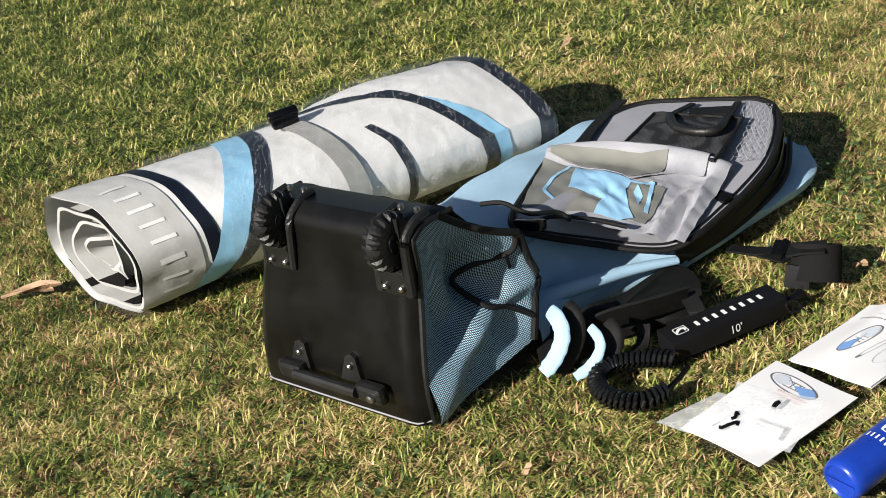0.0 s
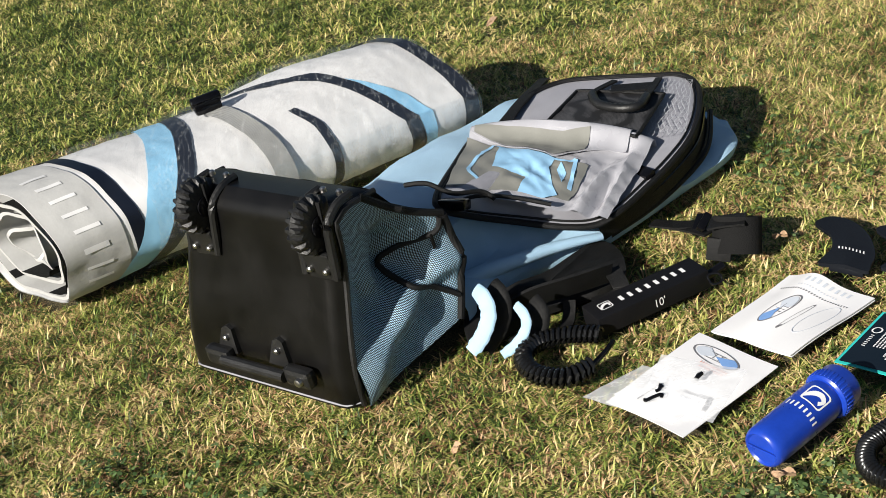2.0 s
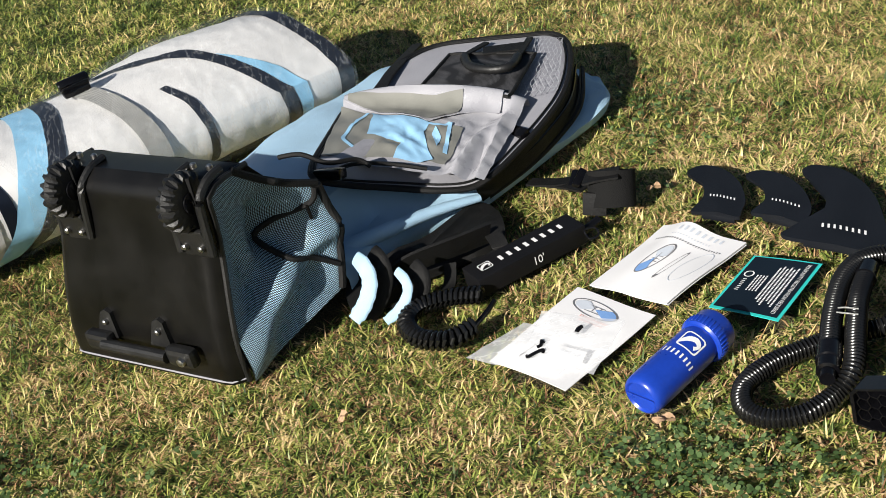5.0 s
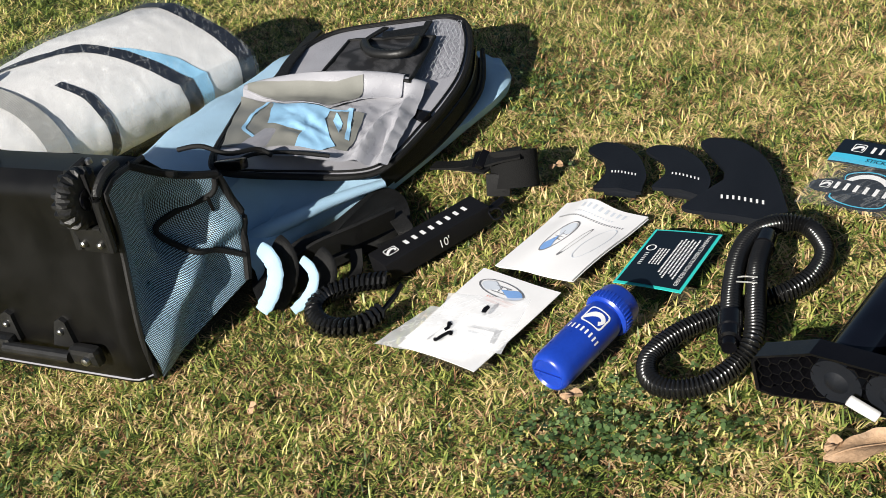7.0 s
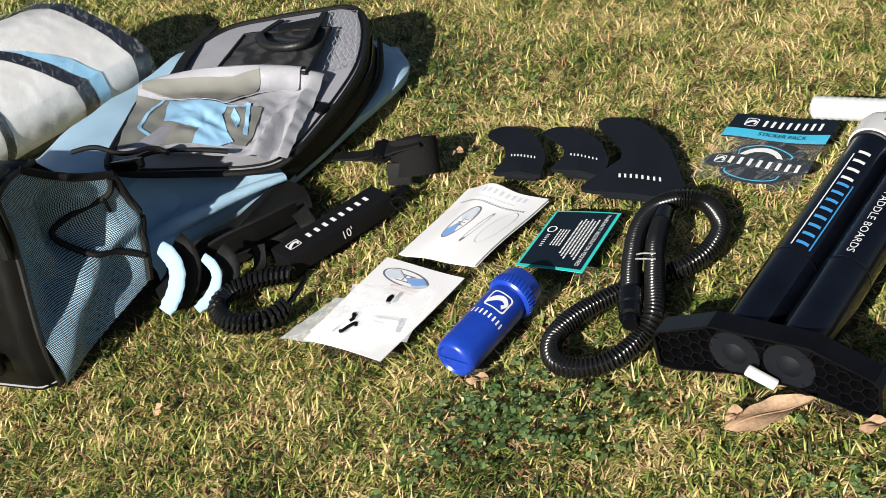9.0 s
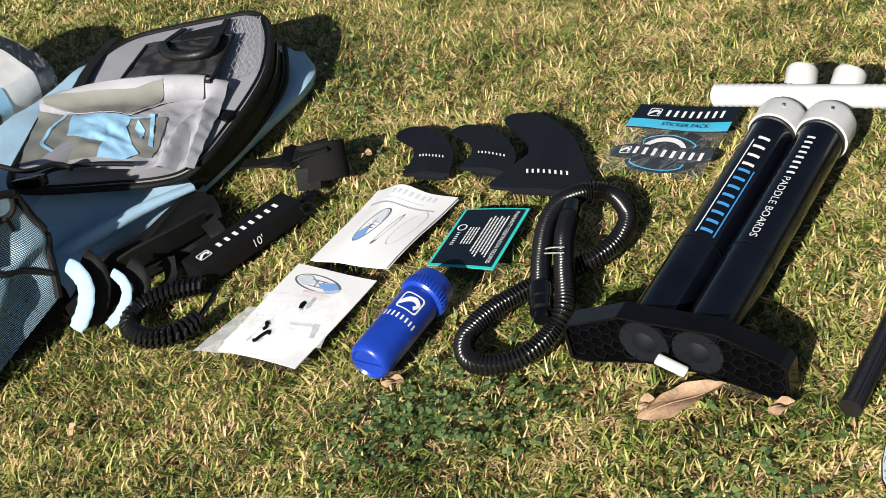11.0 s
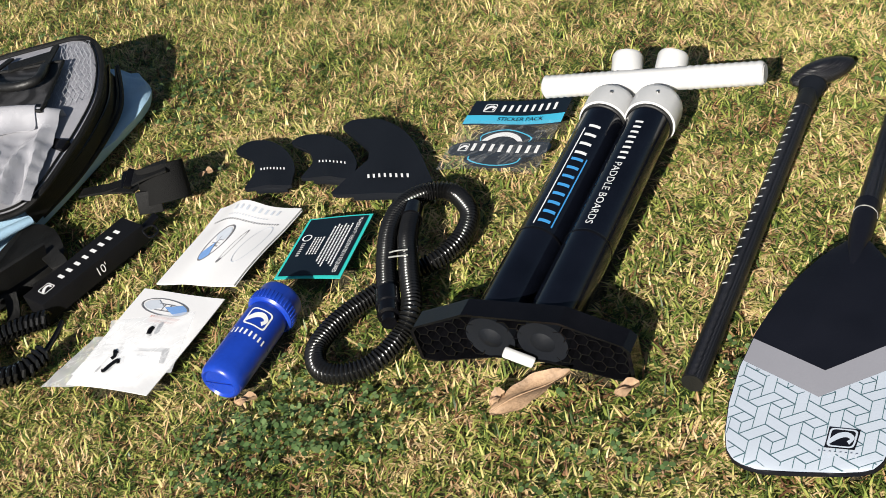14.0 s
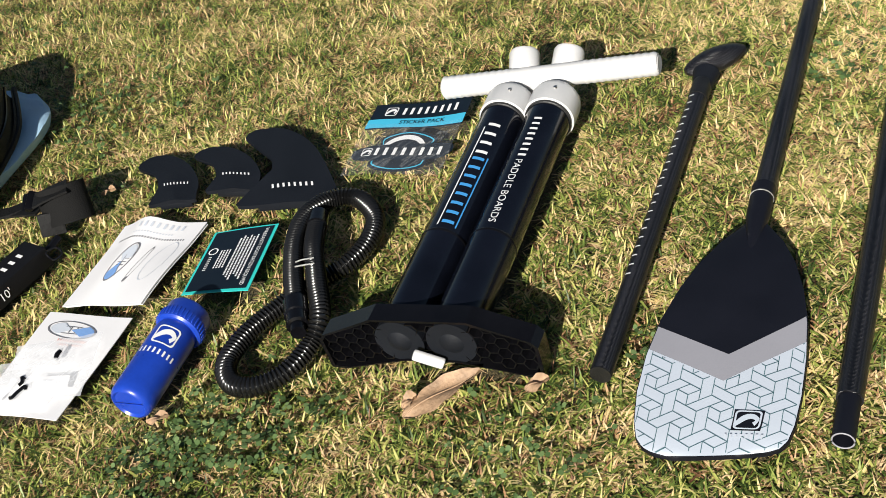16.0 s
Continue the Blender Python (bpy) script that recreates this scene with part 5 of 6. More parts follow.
def fin(tip, bl, br, large):
    t = thing("fin", "black plastic centre fin lying flat on grass" if large else "black plastic side fin lying flat on grass", "fin", group="fins")
    small_o = [(0, -0.02), (0.5, -0.01), (0.9, 0.0), (0.97, 0.14), (1.03, 0.37), (0.94, 0.65), (0.745, 0.86), (0.49, 0.98), (0.19, 1.0), (-0.06, 0.92), (-0.2, 0.79), (-0.1, 0.72), (0.06, 0.67), (0.17, 0.53), (0.2, 0.34), (0.13, 0.16), (0.02, 0.06)]
    large_o = [(0, 0), (0.6, -0.03), (1.0, 0.0), (1.0, 0.1), (0.927, 0.43), (0.854, 0.657), (0.73, 0.843), (0.54, 0.977), (0.333, 1.006), (0.19, 0.986), (0.104, 0.9), (0.167, 0.83), (0.28, 0.757), (0.354, 0.63), (0.37, 0.486), (0.333, 0.314), (0.25, 0.17), (0.125, 0.075), (0.0, 0.075)]
    bl, br, tip = Vector(bl), Vector(br), Vector(tip)
    bx, tx = br - bl, tip - bl

    def place(a, c):
        q = bl + bx * a + tx * c
        q.z = 0.014 + 0.006 * max(0, 1 - abs(2 * a - 1)) * (1 - c) + 0.004 * c
        return q
    blade = part("fin_blade", patch([tuple(p.xy) for p in curve([(*p, 0) for p in (large_o if large else small_o)], 5, True)], place, 0.007, 8), BLACK_FIN, t)
    d = bx.normalized()
    yaw = math.degrees(math.atan2(d.y, d.x))
    nrm = Vector((-d.y, d.x, 0)) * (1 if Vector((-d.y, d.x, 0)).dot(tx) > 0 else -1)
    part("fin_base", box(bx.length * 0.66, 0.008, 0.012, (bl + br) / 2 + nrm * 0.003 + Vector((0, 0, 0.006)) - Vector((0, 0, (bl.z + br.z) / 2)) + Vector((0, 0, 0.0)), 0.002, pose(0, 0, 0, 0, 0, yaw)), BLACK_FIN, t, "moulded base tab")
    hi = lambda a, c: place(a, c) + Vector((0, 0, 0.0012))
    bar_parts(hi, word_bars(*((0.345, 0.165, 0.77, 0.215, 8) if large else (0.33, 0.31, 0.83, 0.36, 8))), WHITE_INK, blade, "white letter-sized bars")
    KEEP_OFF.append([tuple(place(a, c).xy) for a, c in ((0.02, 0.02), (0.98, 0.02), (0.9, 0.55), (0.6, 0.9), (0.3, 0.9))])


fin((0.557, 2.066, 0.014), (0.501, 1.924, 0.014), (0.568, 1.855, 0.014), False)
fin((0.644, 1.992, 0.014), (0.589, 1.866, 0.014), (0.654, 1.778, 0.014), False)
fin((0.706, 1.979, 0.014), (0.609, 1.767, 0.014), (0.731, 1.635, 0.014), True)


# ---- pump and hose ----
def pump():
    t = thing("hand_pump", "black double-barrel hand pump with a white handle", "pump", (0.624, 1.188, 0), 37.0)
    # foot: an arched plate on edge with a honeycomb underside
    tops = [(-0.160, 0.052), (-0.152, 0.062), (-0.10, 0.082), (-0.07, 0.094), (0.07, 0.094), (0.10, 0.082), (0.152, 0.062), (0.160, 0.052)]
    lows = [(0.158, 0.0), (0.135, -0.002), (0.09, 0.008), (0.04, 0.018), (0.0, 0.020), (-0.04, 0.018), (-0.09, 0.008), (-0.135, -0.002), (-0.158, 0.0)]
    out = tops + lows
    bm = bmesh.new()
    ring = [[bm.verts.new((x, y * k, 0.045 + (z - 0.045) * k)) for y, z in out] for x, k in ((0.0, 1.0), (0.032, 1.0), (0.034, 0.96))]
    inn = [[bm.verts.new((x, y * 0.965, 0.045 + (z - 0.045) * 0.93)) for y, z in out] for x in (0.0, 0.024)]
    m = len(out)
    for a, b in ((ring[0], ring[1]), (ring[1], ring[2]), (ring[0], inn[0]), (inn[0], inn[1])):
        for j in range(m):
            bm.faces.new((a[j], a[(j + 1) % m], b[(j + 1) % m], b[j]))
    bm.faces.new(ring[2])
    bm.faces.new(inn[1])
    foot = part("foot", bm, BLACK_GLOSS, t, "glossy black moulded foot", smooth=False)

    def within(y, z):
        up_z = table(y, [p[0] for p in tops], [p[1] for p in tops])
        lo_z = table(y, [p[0] for p in lows[::-1]], [p[1] for p in lows[::-1]])
        return abs(y) < 0.154 and lo_z + 0.003 < z < up_z - 0.003
    bm = bmesh.new()
    r = 0.0105
    for i in range(-10, 11):
        for j in range(-2, 8):
            cy, cz = i * r * 1.5, 0.01 + (j + 0.5 * (i % 2)) * r * 1.732
            for k in range(3):
                a0, a1 = radians(60 * k), radians(60 * k + 60)
                p, q = (cy + r * math.cos(a0), cz + r * math.sin(a0)), (cy + r * math.cos(a1), cz + r * math.sin(a1))
                mid = ((p[0] + q[0]) / 2, (p[1] + q[1]) / 2)
                if not (within(*p) and within(*q)) or min(math.hypot(mid[0] - s, mid[1] - 0.052) for s in (-0.038, 0.038)) < 0.033:
                    continue
                ang = math.degrees(math.atan2(q[1] - p[1], q[0] - p[0]))
                box(0.022, r * 1.02, 0.0016, (0.014, mid[0], mid[1]), 0, pose(0, 0, 0, ang, 0, 0), bm)
    part("honeycomb", bm, BLACK_GLOSS, foot, "honeycomb ribs", smooth=False)["kind"] = "stuff"
    for y in (-0.038, 0.038):
        mt = Matrix.Translation((0, y, 0.052))
        part("end_ring", lathe([(0.003, 0.033), (0.003, 0.0355), (0.02, 0.0355), (0.02, 0.027), (0.004, 0.027)], 36, None, mt), BLACK_FIN, foot)
        part("end_cap", lathe([(-0.002, 0.004), (0.002, 0.016), (0.008, 0.0235), (0.02, 0.0255)], 32, None, mt), BLACK_FIN, foot, "domed black barrel end")
    tab = part("white_clip", box(0.007, 0.044, 0.018, (0, 0, 0), 0.0034), WHITE_PLASTIC, t, "small white plastic clip")
    tab.matrix_basis = pose(-0.010, -0.004, 0.034, 30, 0, 8)
    for s, y in ((1, 0.038), (-1, -0.038)):
        z0 = 0.054
        mt = Matrix.Translation((0, y, z0))
        barrel = part("barrel", lathe([(0.03, 0.0352), (0.50, 0.0352)], 48, None, mt), BLACK_TUBE, t, "glossy black barrel")
        part("barrel_seam", lathe([(0.189, 0.0354), (0.190, 0.0359), (0.193, 0.0359), (0.194, 0.0354)], 48, None, mt), BLACK_GLOSS, barrel)
        cap = part("barrel_cap", lathe([(0.492, 0.036), (0.494, 0.0405), (0.535, 0.0405), (0.545, 0.038), (0.552, 0.030), (0.556, 0.022)], 40, None, mt), WHITE_PLASTIC, t, "white screw collar")
        part("collar_ring", lathe([(0.487, 0.0362), (0.488, 0.0375), (0.494, 0.0375)], 40, None, mt), BLACK_RUBBER, cap)
        sc = part("screw", lathe([(-0.002, 0.003), (0.002, 0.0025)], 10), STEEL, cap)
        sc.matrix_basis = pose(0.522, y - 0.012, z0 + 0.039, 0, -90, 0)
        part("rod", lathe([(0.54, 0.017), (0.60, 0.017)], 24, None, mt), WHITE_PLASTIC, t)
        knob = part("rod_end", lathe([(0.0, 0.022), (0.005, 0.026), (0.034, 0.0255), (0.040, 0.022), (0.038, 0.0155), (0.020, 0.015)], 28, None, Matrix.Translation((0.614, y * 0.95, z0 + 0.006)) @ pose(0, 0, 0, 0, -36, 6 * s)), WHITE_PLASTIC, t, "white rounded rod end")
        # black disc across the hole stands in for the shade inside it
        part("bore_shade", lathe([(0.0345, 0.0152), (0.0360, 0.0150)], 20, None, Matrix.Translation((0.614, y * 0.95, z0 + 0.006)) @ pose(0, 0, 0, 0, -36, 6 * s)), BLACK_RUBBER, knob)
        R = 0.0355

        def wrap(p, q, y=y):
            a = radians(90 + (12 if y > 0 else 4)) + q / R
            return Vector((p, y + (R + 0.0004) * math.cos(a) * -1 * -1, z0 + (R + 0.0004) * math.sin(a)))
        if y < 0:
            bar_parts(wrap, word_bars(0.450, 0.0075, 0.355, -0.0045, 8), WHITE_INK, barrel, "white letter-sized bars", 5)
            part("lettering", lettering("PADDLE BOARDS", wrap, 0.346, -0.0045, 0.205, 0.0065), WHITE_INK, barrel, "white lettering")
        else:
            bar_parts(wrap, word_bars(0.440, 0.013, 0.366, -0.005, 4, 0.72), WHITE_INK, barrel, "white letter-sized bars", 5)
            bar_parts(wrap, word_bars(0.356, 0.013, 0.205, -0.005, 8, 0.70), PUMP_BLUE, barrel, "blue letter-sized bars", 5)
            part("printed_line", bars(wrap, [(0.43, -0.0085, 0.32, -0.0105), (0.32, -0.0085, 0.20, -0.0105)]), WHITE_INK, barrel)
            part("printed_line", bars(wrap, [(0.36, 0.0185, 0.20, 0.0165)]), PUMP_BLUE, barrel)
    pts = [(0.595 - 0.022 * k / 120, -0.197 + 0.362 * k / 120, 0.078 - 0.010 * k / 120) for k in range(121)]
    part("handle", sweep(pts, lambda i: 0.0185 - (0.0025 if i in (0, 120) else 0) + (0.0008 if (i // 2) % 2 and (i < 42 or i > 78) else 0), 20), WHITE_PLASTIC, t, "white ribbed cross handle")
    for hx, y, hz in ((0.573, 0.1655, 0.068), (0.595, -0.1975, 0.078)):
        part("handle_end", lathe([(-0.001, 0.013), (0.001, 0.0125)], 20, None, Matrix.Translation((hx, y, hz)) @ pose(0, 0, 0, 0, 0, 90)), GREY_PVC, t)
    bm = box(0.034, 0.104, 0.030, (0.582, -0.006, 0.066), 0.012)
    part("yoke", bm, WHITE_PLASTIC, t, "white handle yoke")
    m2 = pose(0.624, 1.188, 0, 0, 0, 37.0)
    KEEP_OFF.append([tuple((m2 @ Vector(p)).xy) for p in ((0.0, 0.15, 0), (0.0, -0.15, 0), (0.03, -0.15, 0), (0.03, 0.15, 0))])
    KEEP_OFF.append([tuple((m2 @ Vector(p)).xy) for p in ((0.03, 0.06, 0), (0.03, -0.06, 0), (0.56, -0.06, 0), (0.56, 0.06, 0))])


pump()


def hose():
    t = thing("pump_hose", "black corrugated pump hose coiled on the grass", "hose")
    px = [(0.540, 1.414, 0.045), (0.578, 1.493, 0.045), (0.621, 1.564, 0.044), (0.666, 1.607, 0.040), (0.717, 1.619, 0.030), (0.748, 1.592, 0.022), (0.741, 1.532, 0.018), (0.702, 1.489, 0.018), (0.653, 1.472, 0.018), (0.598, 1.475, 0.017), (0.537, 1.474, 0.017), (0.472, 1.462, 0.018), (0.420, 1.432, 0.018), (0.404, 1.387, 0.018), (0.425, 1.352, 0.018), (0.470, 1.339, 0.018), (0.521, 1.354, 0.022), (0.557, 1.374, 0.040), (0.595, 1.450, 0.045), (0.626, 1.513, 0.045), (0.665, 1.577, 0.036)]
    path = evenly(curve(px, 10), 0.00158)
    part("corrugated_tube", sweep(path, lambda i: (0.0160, 0.0150, 0.0122, 0.0150)[i % 4], 14), BLACK_HOSE, t)
    for i, d in ((0, -1), (len(path) - 1, 1)):
        e = (path[min(i + 8, len(path) - 1)] - path[max(i - 8, 0)]).normalized() * d
        p = path[i]
        if d < 0:
            part("nozzle", sweep([p - e * 0.012, p + e * 0.018, p + e * 0.02, p + e * 0.04, p + e * 0.042, p + e * 0.056], lambda k: (0.0185, 0.0185, 0.0165, 0.0165, 0.012, 0.011)[k], 18), BLACK_GLOSS, t, "black valve nozzle")
        else:
            part("end_cuff", sweep([p - e * 0.015, p + e * 0.02, p + e * 0.022], lambda k: (0.018, 0.018, 0.014)[k], 18), BLACK_GLOSS, t, "black end cuff")
    part("twist_tie", sweep(curve([(0.586, 1.488, 0.060), (0.593, 1.476, 0.066), (0.609, 1.470, 0.062)], 4), 0.0012, 6), GREY_STRAP, t, "paper twist tie")
    part("twist_tie", sweep(curve([(0.580, 1.479, 0.060), (0.587, 1.464, 0.066), (0.603, 1.458, 0.062)], 4), 0.0012, 6), GREY_STRAP, t)


hose()


# ---- paddle in three sections ----
def paddle():
    # handle section
    t = thing("handle_section", "black carbon paddle handle section with length marks", "paddle", group="paddle sections")
    a, b = Vector((0.761, 0.994, 0.018)), Vector((1.262, 1.354, 0.018))
    d = (b - a).normalized()
    w = Vector((-d.y, d.x, 0))
    sh = part("shaft", sweep([a, a + d * 0.001, b], 0.0145, 20), CARBON, t)
    part("end_plug", sweep([a - d * 0.002, a + d * 0.001], 0.0142, 20), BLACK_RUBBER, t, "grey end plug")
    bm = bmesh.new()
    L = (b - a).length
    for k in range(24):
        q = a + d * (0.17 + 0.0185 * k)
        rows = [[bm.verts.new(q + d * x + (w * math.sin(radians(v)) + Vector((0, 0, math.cos(radians(v))))) * 0.0152) for x in (0, 0.0024)] for v in (4, 14, 24, 34)]
        for r0, r1 in zip(rows, rows[1:]):
            bm.faces.new((r0[0], r0[1], r1[1], r1[0]))
    part("length_marks", bm, WHITE_INK, sh, "white length marks")
    part("collar", sweep([b - d * 0.03, b + d * 0.012], 0.0155, 20), BLACK_RUBBER, t)
    # palm grip
    e0, e1 = Vector((1.277, 1.407, 0.020)), Vector((1.377, 1.377, 0.020))
    gp = [e0.lerp(e1, k / 20) for k in range(21)]
    part("palm_grip", sweep(gp, lambda k: max(0.003, 0.0245 * math.sin(math.pi * min(1, (k + 0.6) / 21.2)) ** 0.55), 16, False, 0.75), CARBON, t, "rounded palm grip")
    part("grip_neck", sweep([b, b + d * 0.022, b + d * 0.04], lambda k: (0.0155, 0.018, 0.022)[k], 18, False, 0.85), BLACK_FIN, t)
    # middle section
    t = thing("middle_section", "black carbon paddle middle section with an open tube end", "paddle", group="paddle sections")
    a, b = Vector((0.926, 0.738, 0.018)), Vector((1.60, 1.232, 0.018))
    d = (b - a).normalized()
    part("shaft", sweep([a, b], 0.0158, 20), CARBON, t)
    bm = bmesh.new()
    c = a - d * 0.062
    rings = []
    for p, r in ((a + d * 0.004, 0.0135), (c, 0.0135), (c, 0.0115), (a, 0.0115)):
        side = Vector((d.y, -d.x, 0))
        rings.append([bm.verts.new(p + side * (r * math.cos(k / 24 * 2 * math.pi)) + Vector((0, 0, r * math.sin(k / 24 * 2 * math.pi)))) for k in range(24)])
    for r0, r1 in zip(rings, rings[1:]):
        for k in range(24):
            bm.faces.new((r0[k], r0[(k + 1) % 24], r1[(k + 1) % 24], r1[k]))
    part("ferrule", bm, BLADE_BLACK, t, "open dark grey ferrule")
    part("ferrule_rim", sweep([c + side * (0.0125 * math.cos(k / 24 * 2 * math.pi)) + Vector((0, 0, 0.0125 * math.sin(k / 24 * 2 * math.pi))) for k in range(24)], 0.0011, 6, True), BLADE_GREY, t)
    # blade section
    t = thing("blade_section", "black paddle blade with a pale patterned end", "paddle", group="paddle sections")
    tip, neck = Vector((0.771, 0.805, 0.0)), Vector((1.11, 1.068, 0.0))
    d = (neck - tip).normalized()
    w = Vector((d.y, -d.x, 0))
    L = (neck - tip).length
    part("shaft", sweep([neck - d * 0.02 + Vector((0, 0, 0.024)), Vector((1.53, 1.378, 0.018))], 0.0148, 20), CARBON, t)
    part("neck_sleeve", sweep([neck - d * 0.09 + Vector((0, 0, 0.018)), neck - d * 0.03 + Vector((0, 0, 0.024)), neck + d * 0.035 + Vector((0, 0, 0.023))], lambda k: (0.008, 0.0155, 0.0165)[k], 20), BLADE_BLACK, t)
    part("neck_line", sweep([neck + d * 0.012 + Vector((0, 0, 0.0235)), neck + d * 0.0135 + Vector((0, 0, 0.0235))], 0.0168, 20), GREY_STRAP, t)

    ls = [0.0, 0.003, 0.010, 0.022, 0.045, 0.09, 0.15, 0.21, 0.27, 0.32, 0.36, 0.395]
    wl = [0.045, 0.066, 0.082, 0.092, 0.099, 0.105, 0.105, 0.098, 0.083, 0.064, 0.042, 0.014]
    wr = [0.050, 0.064, 0.078, 0.086, 0.091, 0.094, 0.093, 0.088, 0.076, 0.060, 0.040, 0.014]

    def place(q, l, h=0.0):
        """q: -1 to 1 across the blade, l: metres from its end."""
        ww = table(l, ls, wr) if q > 0 else table(l, ls, wl)
        z = 0.013 + 0.010 * (l / 0.4) + 0.004 * (1 - q * q) - 0.004 * math.exp(-l / 0.03)
        skew = (0.006 * q - 0.005 * (1 - q * q)) * math.exp(-l / 0.05)
        return tip + d * (l + skew - 0.006) + w * (ww * q) + Vector((0, 0, z + h))
    lrow = sorted(set(ls + [0.4 * k / 60 for k in range(60)]))
    bm = bmesh.new()
    for drop in (0.0, -0.006):
        rows = [[bm.verts.new(place(-1 + 2 * k / 16, min(l, 0.395), drop)) for k in range(17)] for l in lrow]
        for r0, r1 in zip(rows, rows[1:]):
            for k in range(16):
                bm.faces.new((r0[k], r0[k + 1], r1[k + 1], r1[k]))
        if drop == 0.0:
            loop0 = rows[0] + [r[-1] for r in rows[1:]] + rows[-1][-2::-1] + [r[0] for r in rows[-2:0:-1]]
        else:
            loop1 = rows[0] + [r[-1] for r in rows[1:]] + rows[-1][-2::-1] + [r[0] for r in rows[-2:0:-1]]
    for k in range(len(loop0)):
        bm.faces.new((loop0[k], loop0[(k + 1) % len(loop0)], loop1[(k + 1) % len(loop0)], loop1[k]))
    blade = part("blade", bm, BLADE_BLACK, t, "satin black blade")
    lowv = lambda q: 0.108 + 0.061 * abs(q) + 0.009 * q
    highv = lambda q: 0.151 + 0.059 * abs(q) + 0.011 * q
    part("pale_field", grid_sheet(lambda a, b: place((-1 + 2 * a) * 0.988, 0.001 + (lowv(-1 + 2 * a) - 0.001) * b, 0.0008), 40, 40), BLADE_WHITE, blade, "pale printed end")
    part("chevron", grid_sheet(lambda a, b: place((-1 + 2 * a) * 0.985, lowv(-1 + 2 * a) + (highv(-1 + 2 * a) - lowv(-1 + 2 * a)) * b, 0.0009), 40, 8), BLADE_GREY, blade, "grey chevron")
    # line pattern: bent strips on a triangular net
    bm = bmesh.new()
    r = 0.0165

    def line(p, q):
        k = 8
        prev = None
        dx, dy = q[0] - p[0], q[1] - p[1]
        ln = math.hypot(dx, dy)
        nx, ny = -dy / ln * 0.0005, dx / ln * 0.0005
        for i in range(k + 1):
            x, y = p[0] + dx * i / k, p[1] + dy * i / k
            ww = table(y, ls, wl if x < 0 else wr)
            ok = 0.002 < y < lowv(x / ww) - 0.001 and abs(x) < ww * 0.98
            cur = None
            if ok:
                cur = [bm.verts.new(place((x + s * nx) / ww, y + s * ny, 0.0016)) for s in (1, -1)]
                if prev:
                    bm.faces.new((prev[0], prev[1], cur[1], cur[0]))
            prev = cur
    step = lambda p, deg, n=1: (p[0] + n * r * math.cos(radians(deg)), p[1] + n * r * math.sin(radians(deg)))
    for i in range(-4, 5):
        for j in range(-4, 7):
            c0 = step(step((0.004, 0.01), 30, 3 * i), 90, 3 * j)
            v = [step(c0, 30 + 60 * k) for k in range(6)]
            for k in range(6):
                line(v[k], v[(k + 1) % 6])
            for k in (0, 2, 4):
                line(c0, v[k])
            q0 = step(step(c0, 30), 90)
            for k in range(3):
                line(q0, step(q0, 30 + 120 * k, 2))
                line(step(q0, 30 + 120 * k, 2), step(step(q0, 30 + 120 * k, 2), 150 + 120 * k))
    part("line_pattern", bm, BLADE_LINE, blade, "fine teal line pattern")
    flat = lambda x, y: place(x / 0.1, y, 0.0032)
    part("emblem_ground", patch(rect(0.022, 0.034, 0.060, 0.064, 3), lambda x, y: place(x / 0.1, y, 0.0019)), BLADE_BLACK, blade, "black badge")
    part("emblem", emblem(lambda x, y: place(x / 0.1, y, 0.0026), 0.041, 0.049, 0.034, 0.027), BLADE_WHITE, blade)
    bar_parts(flat, word_bars(0.016, 0.022, 0.066, 0.028, 8), INK_PALE, blade, "")
    KEEP_OFF.append([tuple(place(q, l).xy) for q, l in ((-0.9, 0.01), (0.9, 0.01), (0.95, 0.1), (0.95, 0.2), (0.5, 0.36), (-0.5, 0.36), (-0.95, 0.2), (-0.95, 0.1))])


paddle()


# ---- fallen leaves, clover ----
def dry_leaf(a, b, width, bend, tone, label="dry brown fallen leaf curled on grass"):
    t = thing("fallen_leaf", label, "leaf", group="fallen leaves")
    a, b = Vector(a), Vector(b)
    d = b - a
    w = Vector((-d.y, d.x, 0)).normalized() * width

    def place(p, q):
        s = math.sin(math.pi * min(1, p ** 0.85)) ** 0.8
        x = 2 * q - 1
        return a + d * p + w * (x * s * (1 + 0.06 * math.sin(23 * p))) + Vector((0, 0, bend * s * x * x + 0.004 * math.sin(6 * p + 3 * x)))
    part("blade", grid_sheet(place, 24, 8), DRY_LEAF, t)
    part("midrib", sweep([place(k / 20, 0.5) + Vector((0, 0, 0.0008)) for k in range(21)], lambda k: 0.0012 - 0.0004 * k / 20, 6), DRY_LEAF, t)


dry_leaf((0.545, 1.147, 0.006), (0.660, 1.122, 0.020), 0.023, 0.006, 0)
dry_leaf((0.554, 1.163, 0.004), (0.578, 1.158, 0.012), 0.012, 0.008, 0)
dry_leaf((0.684, 1.059, 0.006), (0.716, 1.047, 0.012), 0.013, 0.004, 0)
dry_leaf((-1.355, 2.657, 0.004), (-1.196, 2.638, 0.018), 0.020, 0.012, 0)
dry_leaf((-1.302, 2.657, 0.004), (-1.214, 2.629, 0.012), 0.016, 0.010, 0)
dry_leaf((0.452, 2.047, 0.010), (0.476, 2.031, 0.016), 0.010, 0.004, 0)
dry_leaf((0.281, 1.433, 0.004), (0.311, 1.415, 0.010), 0.010, 0.004, 0)
dry_leaf((-0.168, 1.642, 0.004), (-0.151, 1.646, 0.010), 0.010, 0.004, 0)
dry_leaf((0.047, 3.509, 0.004), (0.082, 3.530, 0.012), 0.014, 0.006, 0)


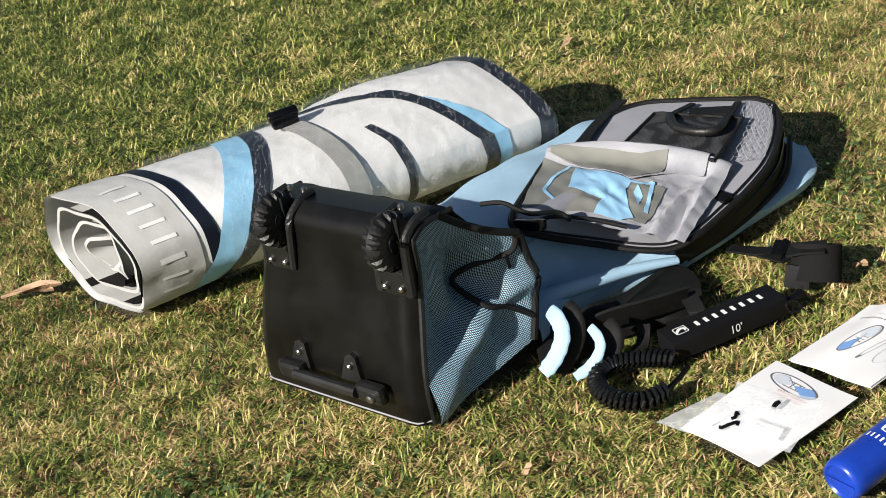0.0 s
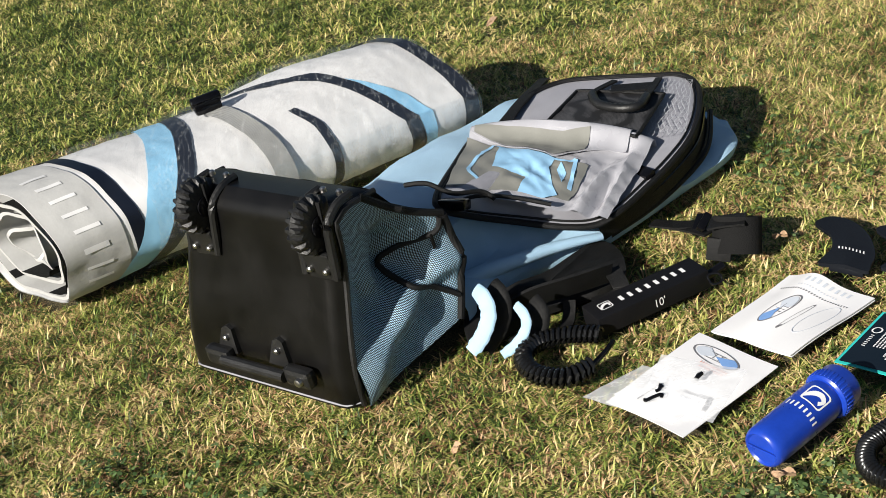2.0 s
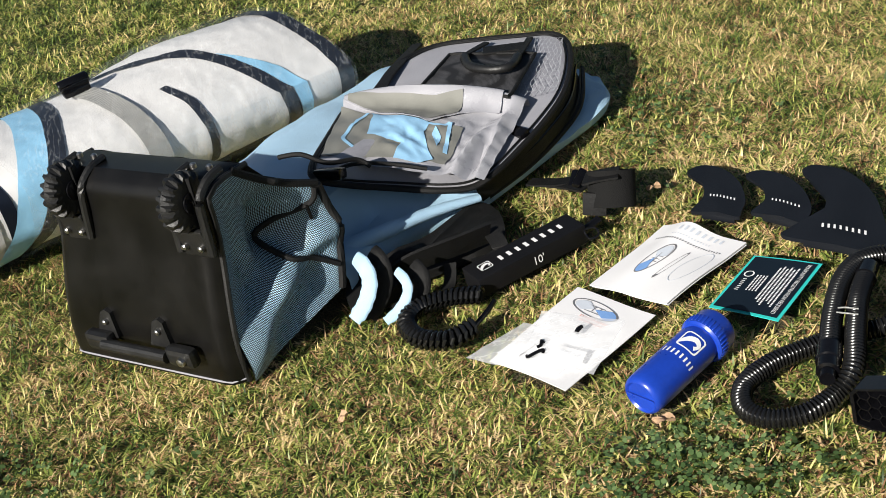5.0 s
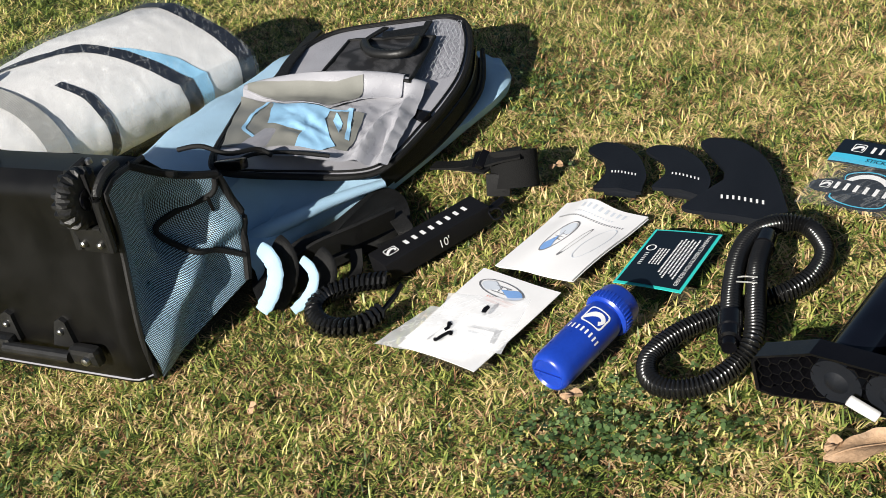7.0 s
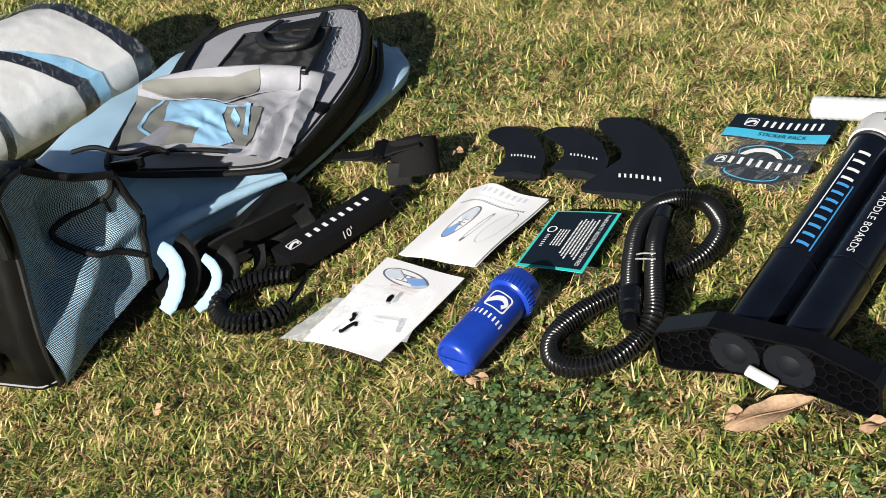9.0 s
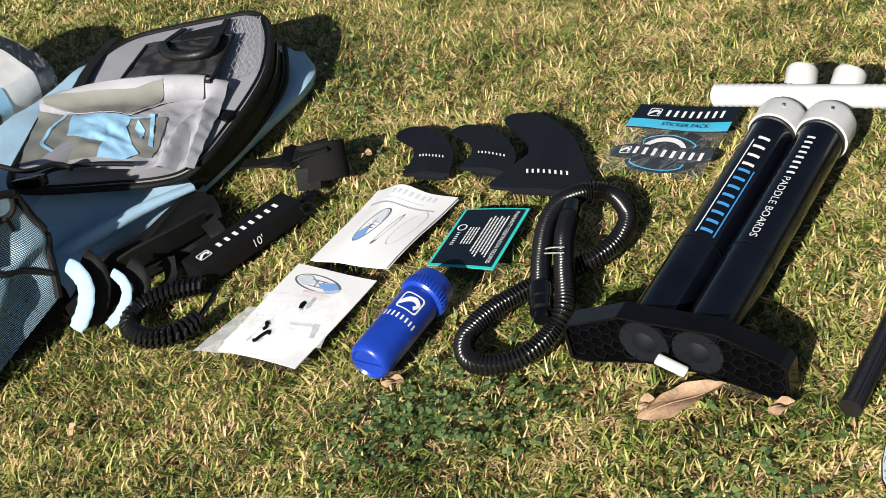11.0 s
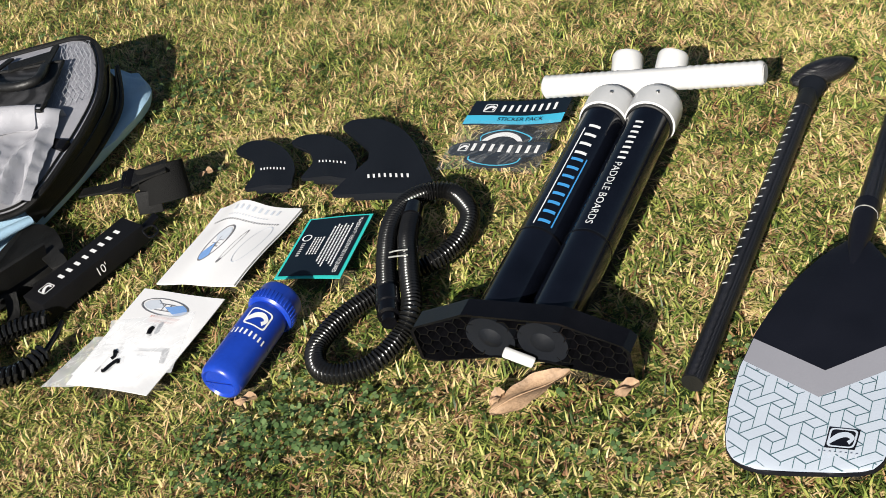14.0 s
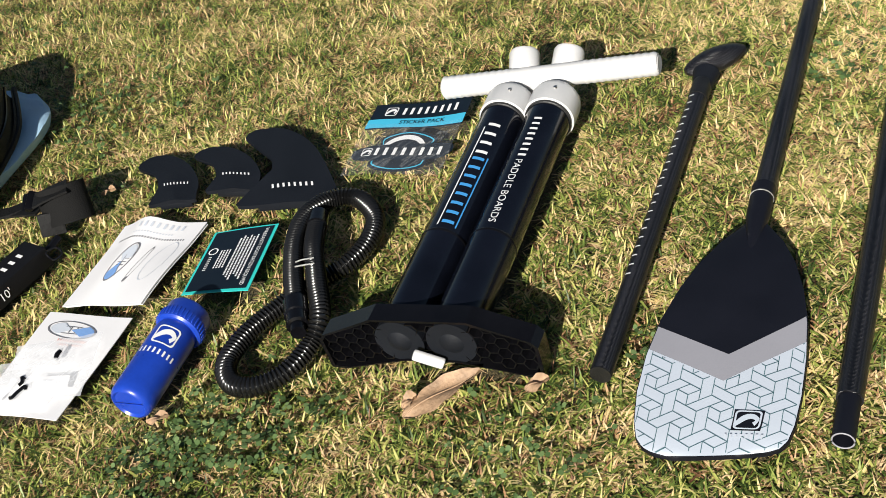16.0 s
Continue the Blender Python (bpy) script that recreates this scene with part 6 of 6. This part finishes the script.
def clover(fields, seed):
    g = random.Random(seed)
    bm = bmesh.new()
    for cx, cy, rx, ry, n in fields:
        for _ in range(n // 3):
            x, y = g.gauss(cx, rx), g.gauss(cy, ry)
            z = g.uniform(-0.004, 0.008)
            s = g.uniform(0.003, 0.0052)
            a0 = g.uniform(0, 6.28)
            for k in range(3):
                a = a0 + k * 2.094
                c = Vector((x + s * math.cos(a), y + s * math.sin(a), z))
                tx, ty = g.uniform(-0.5, 0.5), g.uniform(-0.5, 0.5)
                ring = []
                for m in range(7):
                    b = 2 * math.pi * m / 7
                    px, py = s * 0.85 * math.cos(b), s * 0.85 * math.sin(b)
                    ring.append(bm.verts.new(c + Vector((px, py, px * tx + py * ty))))
                bm.faces.new(ring)
    return bm


CLOVER = blade_material("clover_leaves", [(0.0, (0.04, 0.075, 0.022)), (0.5, (0.09, 0.15, 0.05)), (1.0, (0.16, 0.23, 0.09))], 0.45)
cl = obj("clover", clover([(0.32, 1.36, 0.055, 0.05, 420), (0.42, 1.27, 0.05, 0.03, 200), (0.22, 1.33, 0.05, 0.04, 160), (0.85, 0.98, 0.03, 0.03, 120), (0.55, 0.98, 0.08, 0.05, 160), (-0.75, 1.75, 0.06, 0.07, 260), (-0.62, 1.66, 0.1, 0.08, 200), (0.55, 2.35, 0.10, 0.10, 300), (0.45, 2.95, 0.2, 0.2, 300), (1.45, 1.25, 0.06, 0.06, 160)], 5), CLOVER, smooth=False)
tagged(cl, "low dark green clover among the grass", "clover", kind="stuff")

# ---- lawn blades ----
LAWN = blade_material("lawn_blades", [(0.0, (0.034, 0.058, 0.015)), (0.24, (0.092, 0.138, 0.028)), (0.48, (0.22, 0.275, 0.058)), (0.74, (0.45, 0.44, 0.125)), (1.0, (0.76, 0.60, 0.29))], 0.42)
STRAW = blade_material("dry_blades", [(0.0, (0.12, 0.055, 0.028)), (0.4, (0.40, 0.23, 0.11)), (1.0, (0.78, 0.58, 0.33))], 0.55)
NEAR, FAR = (-1.7, 0.3, 2.05, 3.4), (-2.7, 3.4, 1.2, 6.2)
blades("dry_grass", 270000, NEAR, 0.024, 0.0025, 1.28, STRAW, 11, "flat dry straw in the lawn")
blades("lawn_grass", 600000, NEAR, 0.0255, 0.0029, 1.24, LAWN, 3, "short sunlit lawn grass, green and straw coloured")
blades("lawn_grass", 260000, FAR, 0.030, 0.0040, 1.18, LAWN, 4, "short sunlit lawn grass, green and straw coloured")
blades("outer_grass", 260000, (-6.0, -5.0, 6.5, 8.0), 0.055, 0.0210, 1.2, LAWN, 6, "lawn grass beyond the laid out things", True)
